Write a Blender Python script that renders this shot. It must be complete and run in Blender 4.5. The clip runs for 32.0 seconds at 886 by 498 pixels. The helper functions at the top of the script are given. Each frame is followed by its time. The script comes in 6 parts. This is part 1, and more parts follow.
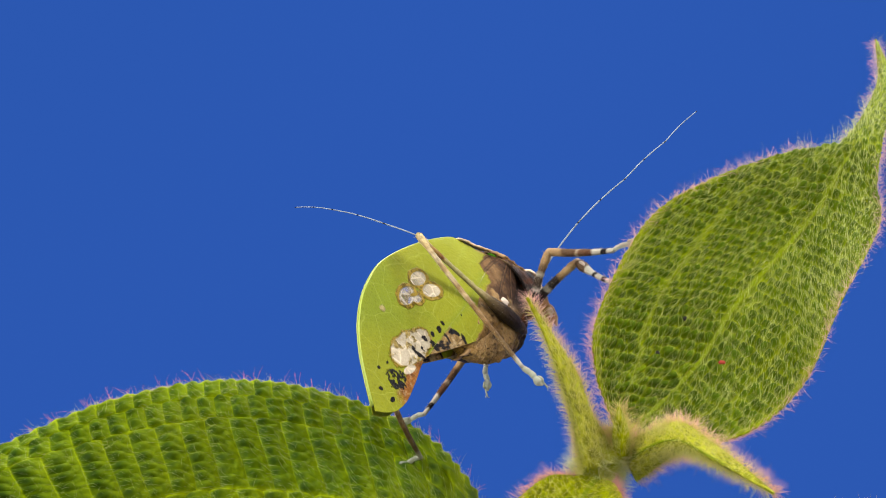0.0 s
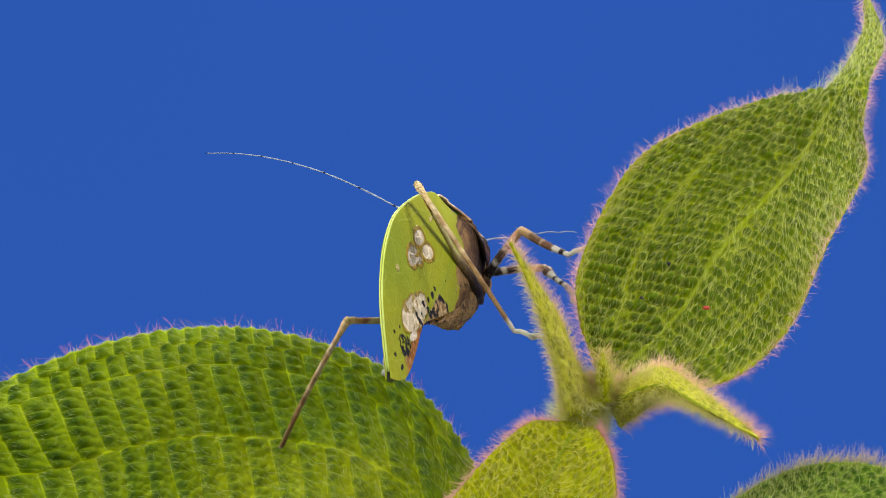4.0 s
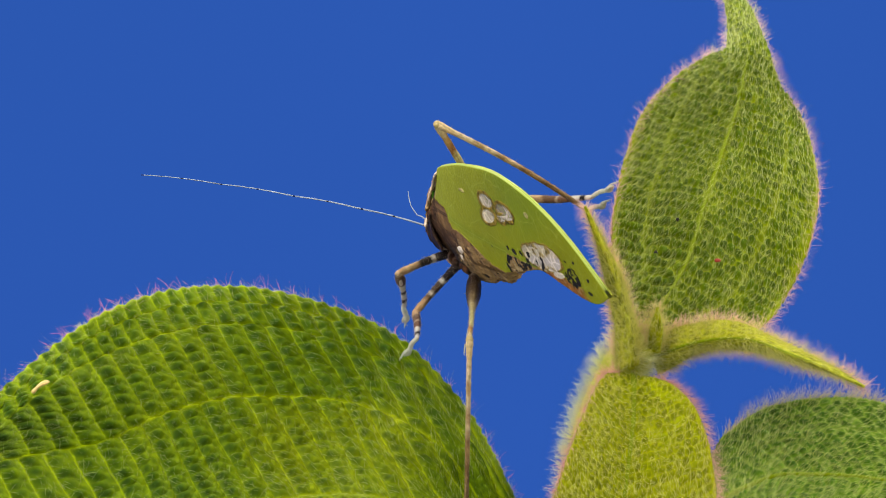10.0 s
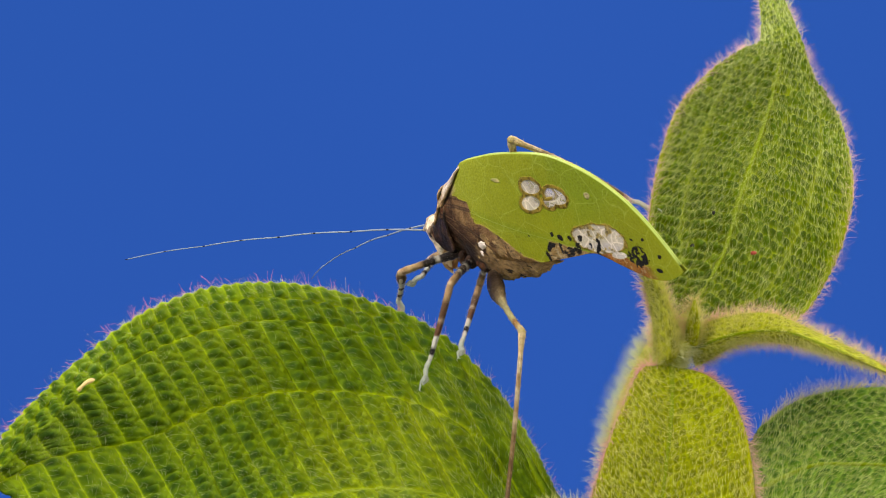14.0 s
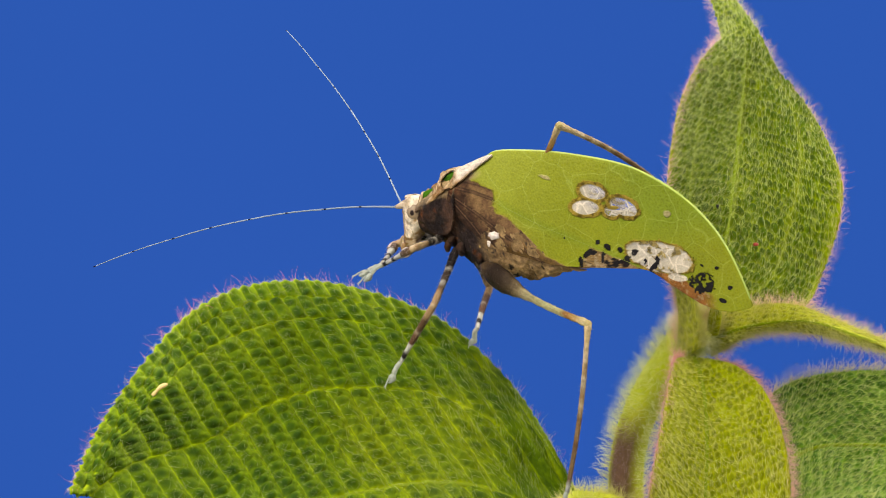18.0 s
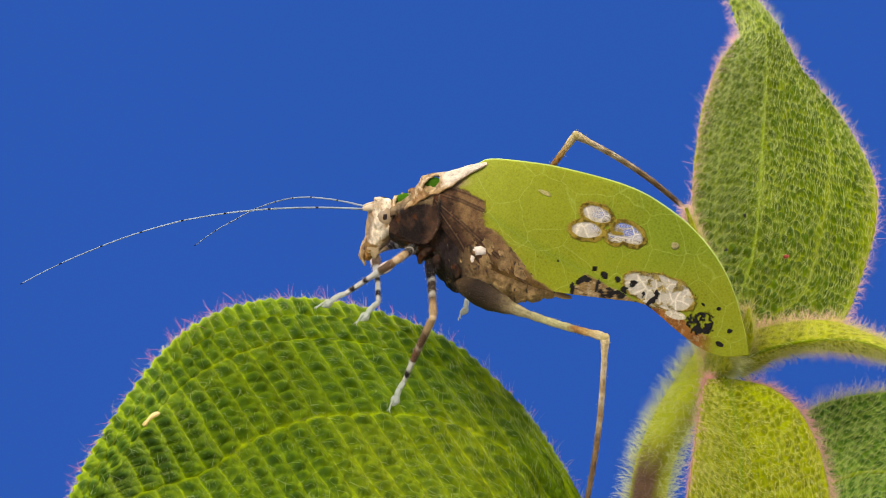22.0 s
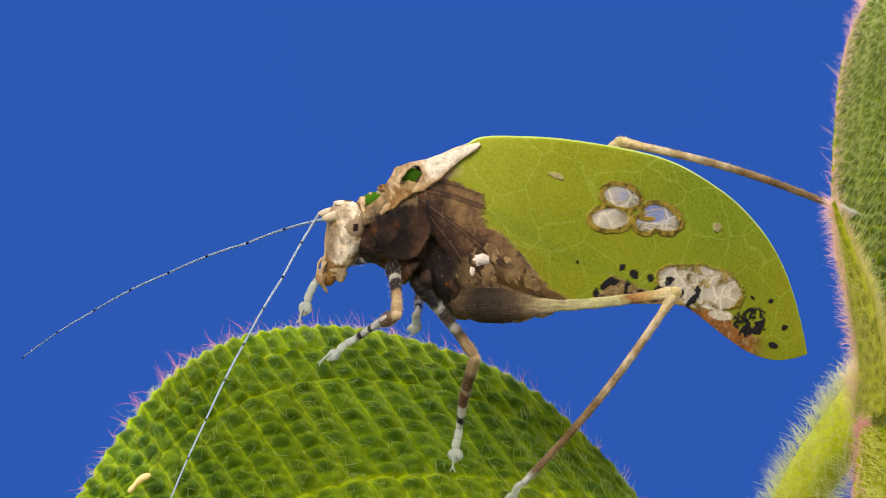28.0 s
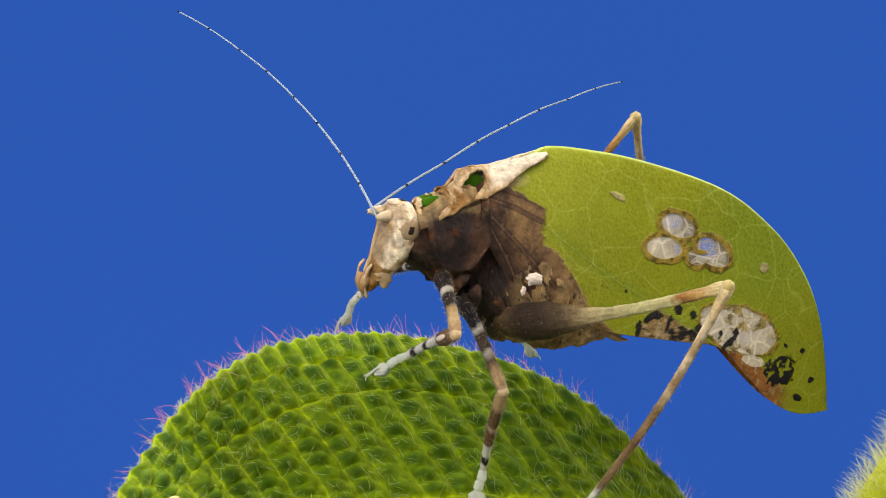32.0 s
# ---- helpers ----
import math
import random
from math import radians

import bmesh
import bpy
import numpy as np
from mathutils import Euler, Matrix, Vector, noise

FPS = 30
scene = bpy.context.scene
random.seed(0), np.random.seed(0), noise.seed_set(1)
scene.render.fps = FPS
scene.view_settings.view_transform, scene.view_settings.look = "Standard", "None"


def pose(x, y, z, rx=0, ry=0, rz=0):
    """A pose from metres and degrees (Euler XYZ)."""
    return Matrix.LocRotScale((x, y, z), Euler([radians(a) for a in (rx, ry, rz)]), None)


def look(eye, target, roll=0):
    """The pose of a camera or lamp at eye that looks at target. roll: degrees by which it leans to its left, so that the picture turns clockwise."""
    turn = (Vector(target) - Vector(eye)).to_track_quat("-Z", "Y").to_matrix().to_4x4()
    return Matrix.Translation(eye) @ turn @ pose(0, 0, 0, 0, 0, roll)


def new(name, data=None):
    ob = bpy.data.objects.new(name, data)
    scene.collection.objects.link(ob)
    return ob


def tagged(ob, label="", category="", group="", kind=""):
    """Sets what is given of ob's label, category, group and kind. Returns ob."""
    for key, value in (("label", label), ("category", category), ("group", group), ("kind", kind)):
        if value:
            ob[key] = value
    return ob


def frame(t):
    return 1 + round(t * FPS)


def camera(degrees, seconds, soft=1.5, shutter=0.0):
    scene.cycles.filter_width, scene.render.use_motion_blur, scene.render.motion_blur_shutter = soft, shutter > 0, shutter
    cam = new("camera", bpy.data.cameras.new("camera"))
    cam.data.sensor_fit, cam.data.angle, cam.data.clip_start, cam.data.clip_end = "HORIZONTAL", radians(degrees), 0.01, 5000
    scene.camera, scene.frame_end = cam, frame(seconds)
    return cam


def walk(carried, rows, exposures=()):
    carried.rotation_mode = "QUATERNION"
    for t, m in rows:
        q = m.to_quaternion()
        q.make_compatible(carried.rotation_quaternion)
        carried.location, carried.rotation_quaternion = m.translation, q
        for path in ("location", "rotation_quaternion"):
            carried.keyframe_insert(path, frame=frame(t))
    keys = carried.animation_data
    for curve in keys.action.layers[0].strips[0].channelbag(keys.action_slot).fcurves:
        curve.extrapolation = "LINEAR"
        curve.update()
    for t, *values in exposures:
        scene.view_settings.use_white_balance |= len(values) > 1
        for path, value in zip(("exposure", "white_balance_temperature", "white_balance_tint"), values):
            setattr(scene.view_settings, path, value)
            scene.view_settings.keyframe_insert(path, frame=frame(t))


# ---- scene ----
# All sizes below are in centimetres unless noted; meshes are scaled to metres when they are made.
CM = 0.01
cam = camera(16.0, 32.0, soft=0.9)
PATH = [
    (0, (-0.00111, -0.24879, 0.01296), (-0.00094, 0.00115, 0.00752), 0.02),
    (0.5, (-0.00106, -0.24911, 0.01289), (-0.00062, 0.00082, 0.00724), -0.11),
    (1, (-0.00095, -0.24887, 0.01256), (-0.00028, 0.00106, 0.00685), -0.12),
    (1.5, (-0.00064, -0.24838, 0.01248), (0.00003, 0.00154, 0.00627), -0.10),
    (2, (-0.00033, -0.24749, 0.01184), (0.00028, 0.00243, 0.00554), 0.00),
    (3, (-0.00018, -0.24652, 0.01142), (0.00047, 0.00337, 0.00412), 0.02),
    (3.5, (-0.00034, -0.24657, 0.01143), (0.00047, 0.00330, 0.00351), 0.03),
    (5.5, (-0.01224, -0.24781, 0.01297), (0.00015, 0.00163, 0.00180), 0.02),
    (6, (-0.02314, -0.24796, 0.01492), (-0.00005, 0.00061, 0.00155), -0.17),
    (7, (-0.04081, -0.24630, 0.01638), (-0.00042, -0.00007, 0.00091), 0.02),
    (8, (-0.06003, -0.24408, 0.01842), (-0.00105, -0.00179, 0.00061), -0.08),
    (9, (-0.08334, -0.23919, 0.01890), (-0.00224, -0.00343, 0.00046), 0.05),
    (9.5, (-0.09691, -0.23575, 0.02058), (-0.00345, -0.00475, 0.00053), 0.25),
    (10, (-0.10921, -0.23179, 0.02267), (-0.00470, -0.00576, 0.00060), 0.55),
    (11, (-0.10957, -0.23231, 0.02242), (-0.00547, -0.00608, 0.00042), 0.23),
    (12, (-0.11013, -0.23335, 0.02309), (-0.00675, -0.00686, 0.00049), 0.06),
    (13, (-0.11099, -0.23497, 0.02418), (-0.00834, -0.00822, 0.00070), 0.06),
    (14, (-0.11079, -0.23400, 0.02426), (-0.00869, -0.00703, 0.00053), -0.00),
    (15, (-0.11190, -0.23468, 0.02426), (-0.00985, -0.00770, 0.00049), -0.36),
    (15.5, (-0.12174, -0.23160, 0.02462), (-0.01126, -0.00863, 0.00059), -0.27),
    (17.5, (-0.15010, -0.21781, 0.02870), (-0.01475, -0.00946, 0.00096), 0.14),
    (18, (-0.15606, -0.21464, 0.02993), (-0.01558, -0.00985, 0.00115), 0.33),
    (19, (-0.16173, -0.21015, 0.03017), (-0.01579, -0.00925, 0.00124), 0.42),
    (20, (-0.16163, -0.20995, 0.03010), (-0.01574, -0.00898, 0.00141), 0.38),
    (21, (-0.16189, -0.21016, 0.02985), (-0.01599, -0.00909, 0.00184), 0.25),
    (22, (-0.15034, -0.19367, 0.02795), (-0.00447, 0.00741, -0.00010), 0.22),
    (22.5, (-0.14332, -0.18300, 0.02586), (0.00297, 0.01789, -0.00138), 0.14),
    (23, (-0.13656, -0.17237, 0.02364), (0.01032, 0.02823, -0.00254), 0.11),
    (23.5, (-0.13057, -0.16274, 0.02134), (0.01700, 0.03755, -0.00335), 0.03),
    (24, (-0.12471, -0.15341, 0.01939), (0.02344, 0.04658, -0.00417), -0.24),
    (24.5, (-0.11971, -0.14542, 0.01810), (0.02887, 0.05433, -0.00483), -0.25),
    (25, (-0.12032, -0.14517, 0.01771), (0.02861, 0.05438, -0.00464), -0.22),
    (25.5, (-0.12087, -0.14499, 0.01747), (0.02824, 0.05446, -0.00452), -0.22),
    (27.5, (-0.12237, -0.14395, 0.01743), (0.02675, 0.05552, -0.00433), -0.25),
    (28, (-0.12305, -0.14433, 0.01739), (0.02601, 0.05521, -0.00418), -0.22),
    (29, (-0.12331, -0.14368, 0.01724), (0.02571, 0.05590, -0.00420), -0.22),
    (30, (-0.12358, -0.14324, 0.01732), (0.02536, 0.05639, -0.00425), -0.23),
    (31, (-0.12371, -0.14218, 0.01734), (0.02521, 0.05745, -0.00441), 0.03),
    (31.5, (-0.12161, -0.13853, 0.01728), (0.02735, 0.06103, -0.00478), -0.11),
    (32, (-0.11648, -0.13099, 0.01664), (0.03248, 0.06856, -0.00560), -0.12),
]
walk(cam, [(t, look(eye, target, roll)) for t, eye, target, roll in PATH])

# ---- light ----
world = bpy.data.worlds.new("world")
scene.world = world
world.use_nodes = True
wn = world.node_tree.nodes["Background"]
wn.inputs[0].default_value = (1.0, 0.98, 0.94, 1)
wn.inputs[1].default_value = 0.50
scene.view_settings.exposure = 0.0


def softbox(name, place, aim, watts, size, colour):
    data = bpy.data.lights.new(name, "AREA")
    data.energy, data.size, data.color = watts, size, colour
    ob = new(name, data)
    ob.matrix_world = look(place, aim)
    return ob


softbox("softbox_key", (-0.26, -0.20, 0.36), (0.0, 0.0, 0.0), 1.65, 0.22, (1.0, 0.97, 0.92))
softbox("softbox_side", (0.30, -0.12, 0.22), (0.01, 0.0, 0.0), 2.10, 0.20, (1.0, 0.97, 0.92))
softbox("softbox_left", (-0.34, -0.06, 0.16), (0.0, 0.0, 0.0), 1.45, 0.20, (1.0, 0.97, 0.92))
softbox("softbox_back", (0.05, 0.26, 0.34), (0.01, 0.0, 0.0), 1.7, 0.20, (1.0, 0.98, 0.95))


# ---- materials ----
class Nodes:
    def __init__(self, name):
        self.mat = bpy.data.materials.new(name)
        self.mat.use_nodes = True
        self.tree = self.mat.node_tree
        self.bsdf = self.tree.nodes["Principled BSDF"]
        self.out = self.tree.nodes["Material Output"]

    def add(self, kind, **inputs):
        node = self.tree.nodes.new(kind)
        for key, value in inputs.items():
            self.set(node, int(key[1:]) if key[0] == "i" and key[1:].isdigit() else key.replace("_", " "), value)
        return node

    def set(self, node, key, value):
        if isinstance(value, bpy.types.NodeSocket):
            self.tree.links.new(value, node.inputs[key])
        else:
            node.inputs[key].default_value = value

    def math(self, op, a, b=0.0, clamp=False):
        node = self.add("ShaderNodeMath", i0=a, i1=b)
        node.operation, node.use_clamp = op, clamp
        return node.outputs[0]

    def mix(self, fac, a, b):
        node = self.add("ShaderNodeMixRGB", Fac=fac, Color1=a, Color2=b)
        return node.outputs[0]

    def ramp(self, fac, stops, step=False):
        node = self.add("ShaderNodeValToRGB", Fac=fac)
        el = node.color_ramp.elements
        while len(el) < len(stops):
            el.new(0.5)
        for e, (p, c) in zip(el, stops):
            e.position, e.color = p, (*c, 1)
        if step:
            node.color_ramp.interpolation = "CONSTANT"
        return node.outputs[0]

    def coord(self, scale=100.0):
        c = self.add("ShaderNodeTexCoord")
        m = self.add("ShaderNodeMapping", Vector=c.outputs["Object"])
        m.inputs["Scale"].default_value = (scale, scale, scale)
        return m.outputs[0]

    def noise(self, scale, detail=3.0, where=None, rough=0.55):
        n = self.add("ShaderNodeTexNoise", Vector=where or self.coord(), Scale=scale, Detail=detail, Roughness=rough)
        return n.outputs["Fac"]

    def attr(self, name):
        a = self.add("ShaderNodeAttribute")
        a.attribute_name = name
        return a

    def bump(self, height, strength, distance=0.0001):
        b = self.add("ShaderNodeBump", Strength=strength, Distance=distance, Height=height)
        self.set(self.bsdf, "Normal", b.outputs[0])
        return b.outputs[0]

    def see_through(self, colour, share, normal=None):
        """Mixes light that comes through a thin sheet into the surface."""
        t = self.add("ShaderNodeBsdfTranslucent", Color=colour)
        m = self.add("ShaderNodeMixShader", Fac=share, i1=self.bsdf.outputs[0], i2=t.outputs[0])
        self.tree.links.new(m.outputs[0], self.out.inputs[0])
        return m


def leaf_material(name, deep, vein, thin, share=0.28, patch=None, streak=None):
    """Green blade, paler along its veins; "tone" varies it from cell to cell and carries the broad leaf's painted
    shade, "patch" yellows it in blotches.
    """
    n = Nodes(name)
    v = n.attr("vein").outputs["Fac"]
    big, fine = n.noise(1.1), n.noise(30.0, 4.0)
    base = n.mix(n.math("MULTIPLY", v, 0.95), (*deep, 1), (*vein, 1))
    if patch:
        aged = n.math("ADD", n.math("MULTIPLY", n.attr("aged").outputs["Fac"], 0.60), n.math("MULTIPLY", n.ramp(big, [(0.46, (0, 0, 0)), (0.66, (1, 1, 1))]), 0.30), clamp=True)
        base = n.mix(aged, base, n.mix(n.math("MULTIPLY", v, 0.95), (patch[0] * 0.35, patch[1] * 0.45, patch[2], 1), (patch[0] * 1.7, patch[1] * 1.6, patch[2], 1)))
    hue = n.add("ShaderNodeHueSaturation", Color=base)
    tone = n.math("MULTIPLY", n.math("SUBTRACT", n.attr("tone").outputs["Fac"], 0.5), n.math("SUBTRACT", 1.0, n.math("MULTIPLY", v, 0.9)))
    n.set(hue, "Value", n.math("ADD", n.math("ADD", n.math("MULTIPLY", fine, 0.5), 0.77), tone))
    n.set(hue, "Saturation", n.math("ADD", n.math("MULTIPLY", big, 0.3), 0.90))
    skin = hue.outputs[0]
    if streak:
        skin = n.mix(n.attr("streak").outputs["Fac"], skin, (*streak, 1))
    n.set(n.bsdf, "Base Color", skin)
    n.bsdf.inputs["Roughness"].default_value = 0.55
    n.bsdf.inputs["Specular IOR Level"].default_value = 0.09
    n.bump(n.noise(34.0, 4.0, rough=0.6), 1.0, 0.00012)
    n.see_through(n.mix(v, (thin[0] * 0.34, thin[1] * 0.42, thin[2] * 0.4, 1), (*thin, 1)), share)
    return n.mat


def plain_material(name, colour, rough=0.5, var=0.25, scale=12.0, bump=0.3, share=0.0, spec=0.4, metal=0.0):
    n = Nodes(name)
    f, g = n.noise(scale, 4.0), n.noise(scale * 0.2)
    hue = n.add("ShaderNodeHueSaturation", Color=(*colour, 1))
    n.set(hue, "Value", n.math("ADD", n.math("MULTIPLY", n.math("ADD", f, g), var), 1.0 - var))
    n.set(n.bsdf, "Base Color", hue.outputs[0])
    n.bsdf.inputs["Roughness"].default_value = rough
    n.bsdf.inputs["Specular IOR Level"].default_value = spec
    n.bump(n.noise(scale * 2.5, 4.0), bump, 0.0001)
    if share:
        n.see_through((*colour, 1), share)
    return n.mat


def banded_material(name, length, stops, rough=0.4, grit=0.35, again=False):
    """Colours in bands along the part's own x axis, over its length in cm, with worn edges."""
    n = Nodes(name)
    co = n.coord()
    sep = n.add("ShaderNodeSeparateXYZ", Vector=co)
    wob = n.math("MULTIPLY", n.math("SUBTRACT", n.noise(18.0, 3.0), 0.5), 0.10)
    x = n.math("ADD", n.math("DIVIDE", sep.outputs[0], length), wob)
    if again:
        x = n.math("FRACT", n.math("DIVIDE", sep.outputs[0], length))
    col = n.ramp(x, stops)
    hue = n.add("ShaderNodeHueSaturation", Color=col)
    fibre = n.add("ShaderNodeVectorMath", i0=co, i1=(0.16, 1.0, 1.0))
    fibre.operation = "MULTIPLY"
    long = n.noise(30.0, 5.0, fibre.outputs[0], 0.7)
    n.set(hue, "Value", n.math("ADD", n.math("MULTIPLY", n.math("ADD", n.noise(26.0, 6.0, rough=0.75), long), 2.0 * grit), 1.0 - 2.0 * grit))
    n.set(n.bsdf, "Base Color", hue.outputs[0])
    n.bsdf.inputs["Roughness"].default_value = rough
    n.bsdf.inputs["Specular IOR Level"].default_value = 0.09
    n.bump(n.math("ADD", n.noise(45.0, 5.0), n.math("MULTIPLY", long, 1.5)), 0.7, 0.00015)
    n.see_through(hue.outputs[0], 0.18)
    return n.mat


def painted_material(name, share, rough=0.45, spec=0.35):
    """Surface whose pattern (green, brown, pale windows, black marks) is stored with the mesh; veins are added here."""
    n = Nodes(name)
    col = n.attr("pattern").outputs["Color"]
    win = n.attr("window").outputs["Fac"]
    green = n.attr("green").outputs["Fac"]
    co = n.coord()
    warp = n.add("ShaderNodeVectorMath", i0=n.add("ShaderNodeTexNoise", Vector=co, Scale=4.0).outputs["Color"], i1=(0.10, 0.10, 0.10), i2=co)
    warp.operation = "MULTIPLY_ADD"

    def cells(scale, width):
        v = n.add("ShaderNodeTexVoronoi", Vector=warp.outputs[0], Scale=scale)
        v.feature = "DISTANCE_TO_EDGE"
        return n.ramp(v.outputs["Distance"], [(0.0, (1, 1, 1)), (width, (0, 0, 0))])

    big, small = cells(3.2, 0.018), cells(36.0, 0.30)
    beads = n.math("ADD", n.math("MULTIPLY", n.noise(26.0, 2.0), 1.2), -0.1, clamp=True)
    hue = n.add("ShaderNodeHueSaturation", Color=col)
    calm = n.math("ADD", n.math("MULTIPLY", n.noise(1.8, 4.0), 0.50), n.math("ADD", n.math("MULTIPLY", n.noise(60.0, 5.0, rough=0.75), 1.0), 0.22))
    patchy = n.math("ADD", n.math("MULTIPLY", n.noise(19.0, 8.0, rough=0.82), 3.4), -0.46)
    bare = n.math("MULTIPLY", n.math("SUBTRACT", 1.0, green), n.math("SUBTRACT", 1.0, win))
    both = n.add("ShaderNodeMix", Factor=bare, A=calm, B=patchy)
    n.set(hue, "Value", both.outputs[0])
    n.set(hue, "Saturation", n.math("ADD", n.math("MULTIPLY", bare, 0.15), 1.0))
    lines = n.math("MULTIPLY", green, n.math("ADD", n.math("MULTIPLY", n.math("MULTIPLY", big, beads), 0.40), n.math("MULTIPLY", small, 0.09)), clamp=True)
    base = n.mix(lines, hue.outputs[0], (0.52, 0.58, 0.13, 1))
    base = n.mix(n.math("MULTIPLY", n.math("MULTIPLY", win, cells(6.0, 0.03)), 0.25), base, (0.42, 0.38, 0.30, 1))
    n.set(n.bsdf, "Base Color", base)
    n.bsdf.inputs["Roughness"].default_value = rough
    n.bsdf.inputs["Specular IOR Level"].default_value = spec
    dots = n.add("ShaderNodeTexVoronoi", Vector=co, Scale=42.0)
    pebble = n.math("MULTIPLY", n.math("SUBTRACT", 1.0, dots.outputs["Distance"]), n.math("ADD", n.math("MULTIPLY", green, 0.22), 0.06))
    n.bump(n.math("ADD", n.math("ADD", n.math("MULTIPLY", n.noise(70.0, 3.0), 0.2), pebble), n.math("MULTIPLY", bare, n.math("MULTIPLY", n.noise(22.0, 7.0, rough=0.75), 4.0))), 0.8, 0.00013)
    m = n.see_through(base, share)
    clear = n.add("ShaderNodeBsdfTransparent")
    m2 = n.add("ShaderNodeMixShader", Fac=n.math("MULTIPLY", win, n.math("SUBTRACT", 0.86, n.math("MULTIPLY", cells(9.0, 0.10), 0.45))), i1=m.outputs[0], i2=clear.outputs[0])
    n.tree.links.new(m2.outputs[0], n.out.inputs[0])
    return n.mat


def hair_material(name, base, tip):
    n = Nodes(name)
    h = n.attr("along").outputs["Fac"]
    p = n.attr("pink").outputs["Fac"]
    col = n.mix(h, (*base, 1), (*tip, 1))
    col = n.mix(n.math("MULTIPLY", p, n.math("ADD", n.math("MULTIPLY", h, 0.35), 0.10)), col, (0.90, 0.28, 0.42, 1))
    n.set(n.bsdf, "Base Color", col)
    n.bsdf.inputs["Roughness"].default_value = 0.35
    n.see_through(col, 0.45)
    return n.mat


def backdrop_material():
    """A plain sheet of blue studio card; its even brightness is emission put into the material."""
    n = Nodes("blue_backdrop")
    co = n.add("ShaderNodeTexCoord")
    m = n.add("ShaderNodeMapping", Vector=co.outputs["Object"])
    m.inputs["Scale"].default_value = (1, 1, 1)
    f = n.add("ShaderNodeTexNoise", Vector=m.outputs[0], Scale=3.5, Detail=1.0)
    col = n.mix(f.outputs["Fac"], (0.023, 0.092, 0.415, 1), (0.028, 0.106, 0.480, 1))
    e = n.add("ShaderNodeEmission", Color=col, Strength=1.0)
    n.tree.links.new(e.outputs[0], n.out.inputs[0])
    return n.mat


M_LEAF = leaf_material("green_leaf", (0.030, 0.084, 0.005), (0.39, 0.50, 0.008), (0.28, 0.46, 0.004), 0.30, (0.29, 0.33, 0.004))
M_YOUNG = leaf_material("upright_leaf", (0.078, 0.140, 0.006), (0.42, 0.455, 0.022), (0.48, 0.51, 0.020), 0.30)
M_PALE = leaf_material("young_leaf", (0.33, 0.37, 0.006), (0.45, 0.47, 0.020), (0.56, 0.56, 0.015), 0.35)
M_CURL = leaf_material("curled_leaf", (0.47, 0.49, 0.045), (0.60, 0.58, 0.07), (0.56, 0.54, 0.06), 0.40)
M_LOWER = leaf_material("lower_leaf", (0.06, 0.15, 0.012), (0.34, 0.45, 0.06), (0.34, 0.45, 0.04), 0.28)
M_STEM = leaf_material("hairy_stem", (0.42, 0.47, 0.03), (0.60, 0.60, 0.07), (0.6, 0.55, 0.06), 0.15, streak=(0.16, 0.085, 0.055))
M_RIB = leaf_material("leaf_rib", (0.20, 0.28, 0.015), (0.27, 0.33, 0.02), (0.30, 0.36, 0.02), 0.25)
M_HAIR = hair_material("plant_hair", (0.54, 0.60, 0.12), (0.82, 0.82, 0.38))
M_HAIR_PALE = hair_material("young_plant_hair", (0.66, 0.64, 0.08), (0.90, 0.85, 0.36))
M_HAIR_DIM = hair_material("broad_leaf_hair", (0.40, 0.52, 0.10), (0.70, 0.74, 0.36))
M_HAIR_PINK = hair_material("pink_rim_hair", (0.80, 0.36, 0.40), (0.92, 0.30, 0.48))
M_HAIR_RIM = hair_material("pale_rim_hair", (0.84, 0.70, 0.54), (0.92, 0.60, 0.66))
M_HAIR_DOWN = hair_material("rim_down", (0.66, 0.62, 0.30), (0.86, 0.82, 0.62))
M_HAIR_BLUSH = hair_material("blush_rim_hair", (0.74, 0.56, 0.34), (0.92, 0.62, 0.58))
M_HAIR_TINT = hair_material("tinted_rim_hair", (0.84, 0.74, 0.34), (0.94, 0.70, 0.60))
M_HAIR_BROWN = hair_material("brown_stem_hair", (0.26, 0.15, 0.10), (0.62, 0.46, 0.36))
M_HAIR_WHITE = hair_material("white_stem_hair", (0.74, 0.76, 0.22), (0.94, 0.92, 0.58))
M_WING = painted_material("wing_skin", 0.22, 0.5, 0.12)
M_BODY = painted_material("body_skin", 0.04, 0.5, 0.18)
M_BLACKEYE = plain_material("dark_eye", (0.022, 0.012, 0.008), 0.35, 0.1, 20, 0.05, spec=0.15)
M_HOLE = plain_material("dark_green_skin", (0.045, 0.120, 0.006), 0.9, 0.4, 14, 0.4, spec=0.03)
M_TARSUS = plain_material("milky_tarsus", (0.61, 0.62, 0.51), 0.40, 0.6, 34, 1.0, 0.58, 0.35)
M_SPINE = plain_material("brown_spine", (0.30, 0.17, 0.06), 0.4, 0.3, 20, 0.4)
M_SPECK_RED = plain_material("red_speck", (0.35, 0.04, 0.02), 0.5)
M_SPECK_BLACK = plain_material("black_speck", (0.02, 0.015, 0.012), 0.5)
M_CHAFF = plain_material("straw_bit", (0.60, 0.42, 0.14), 0.5, 0.4, 20, 0.5)
BROWN, TAN, WHITE, BLACK = (0.085, 0.048, 0.025), (0.38, 0.24, 0.11), (0.52, 0.49, 0.40), (0.016, 0.012, 0.012)
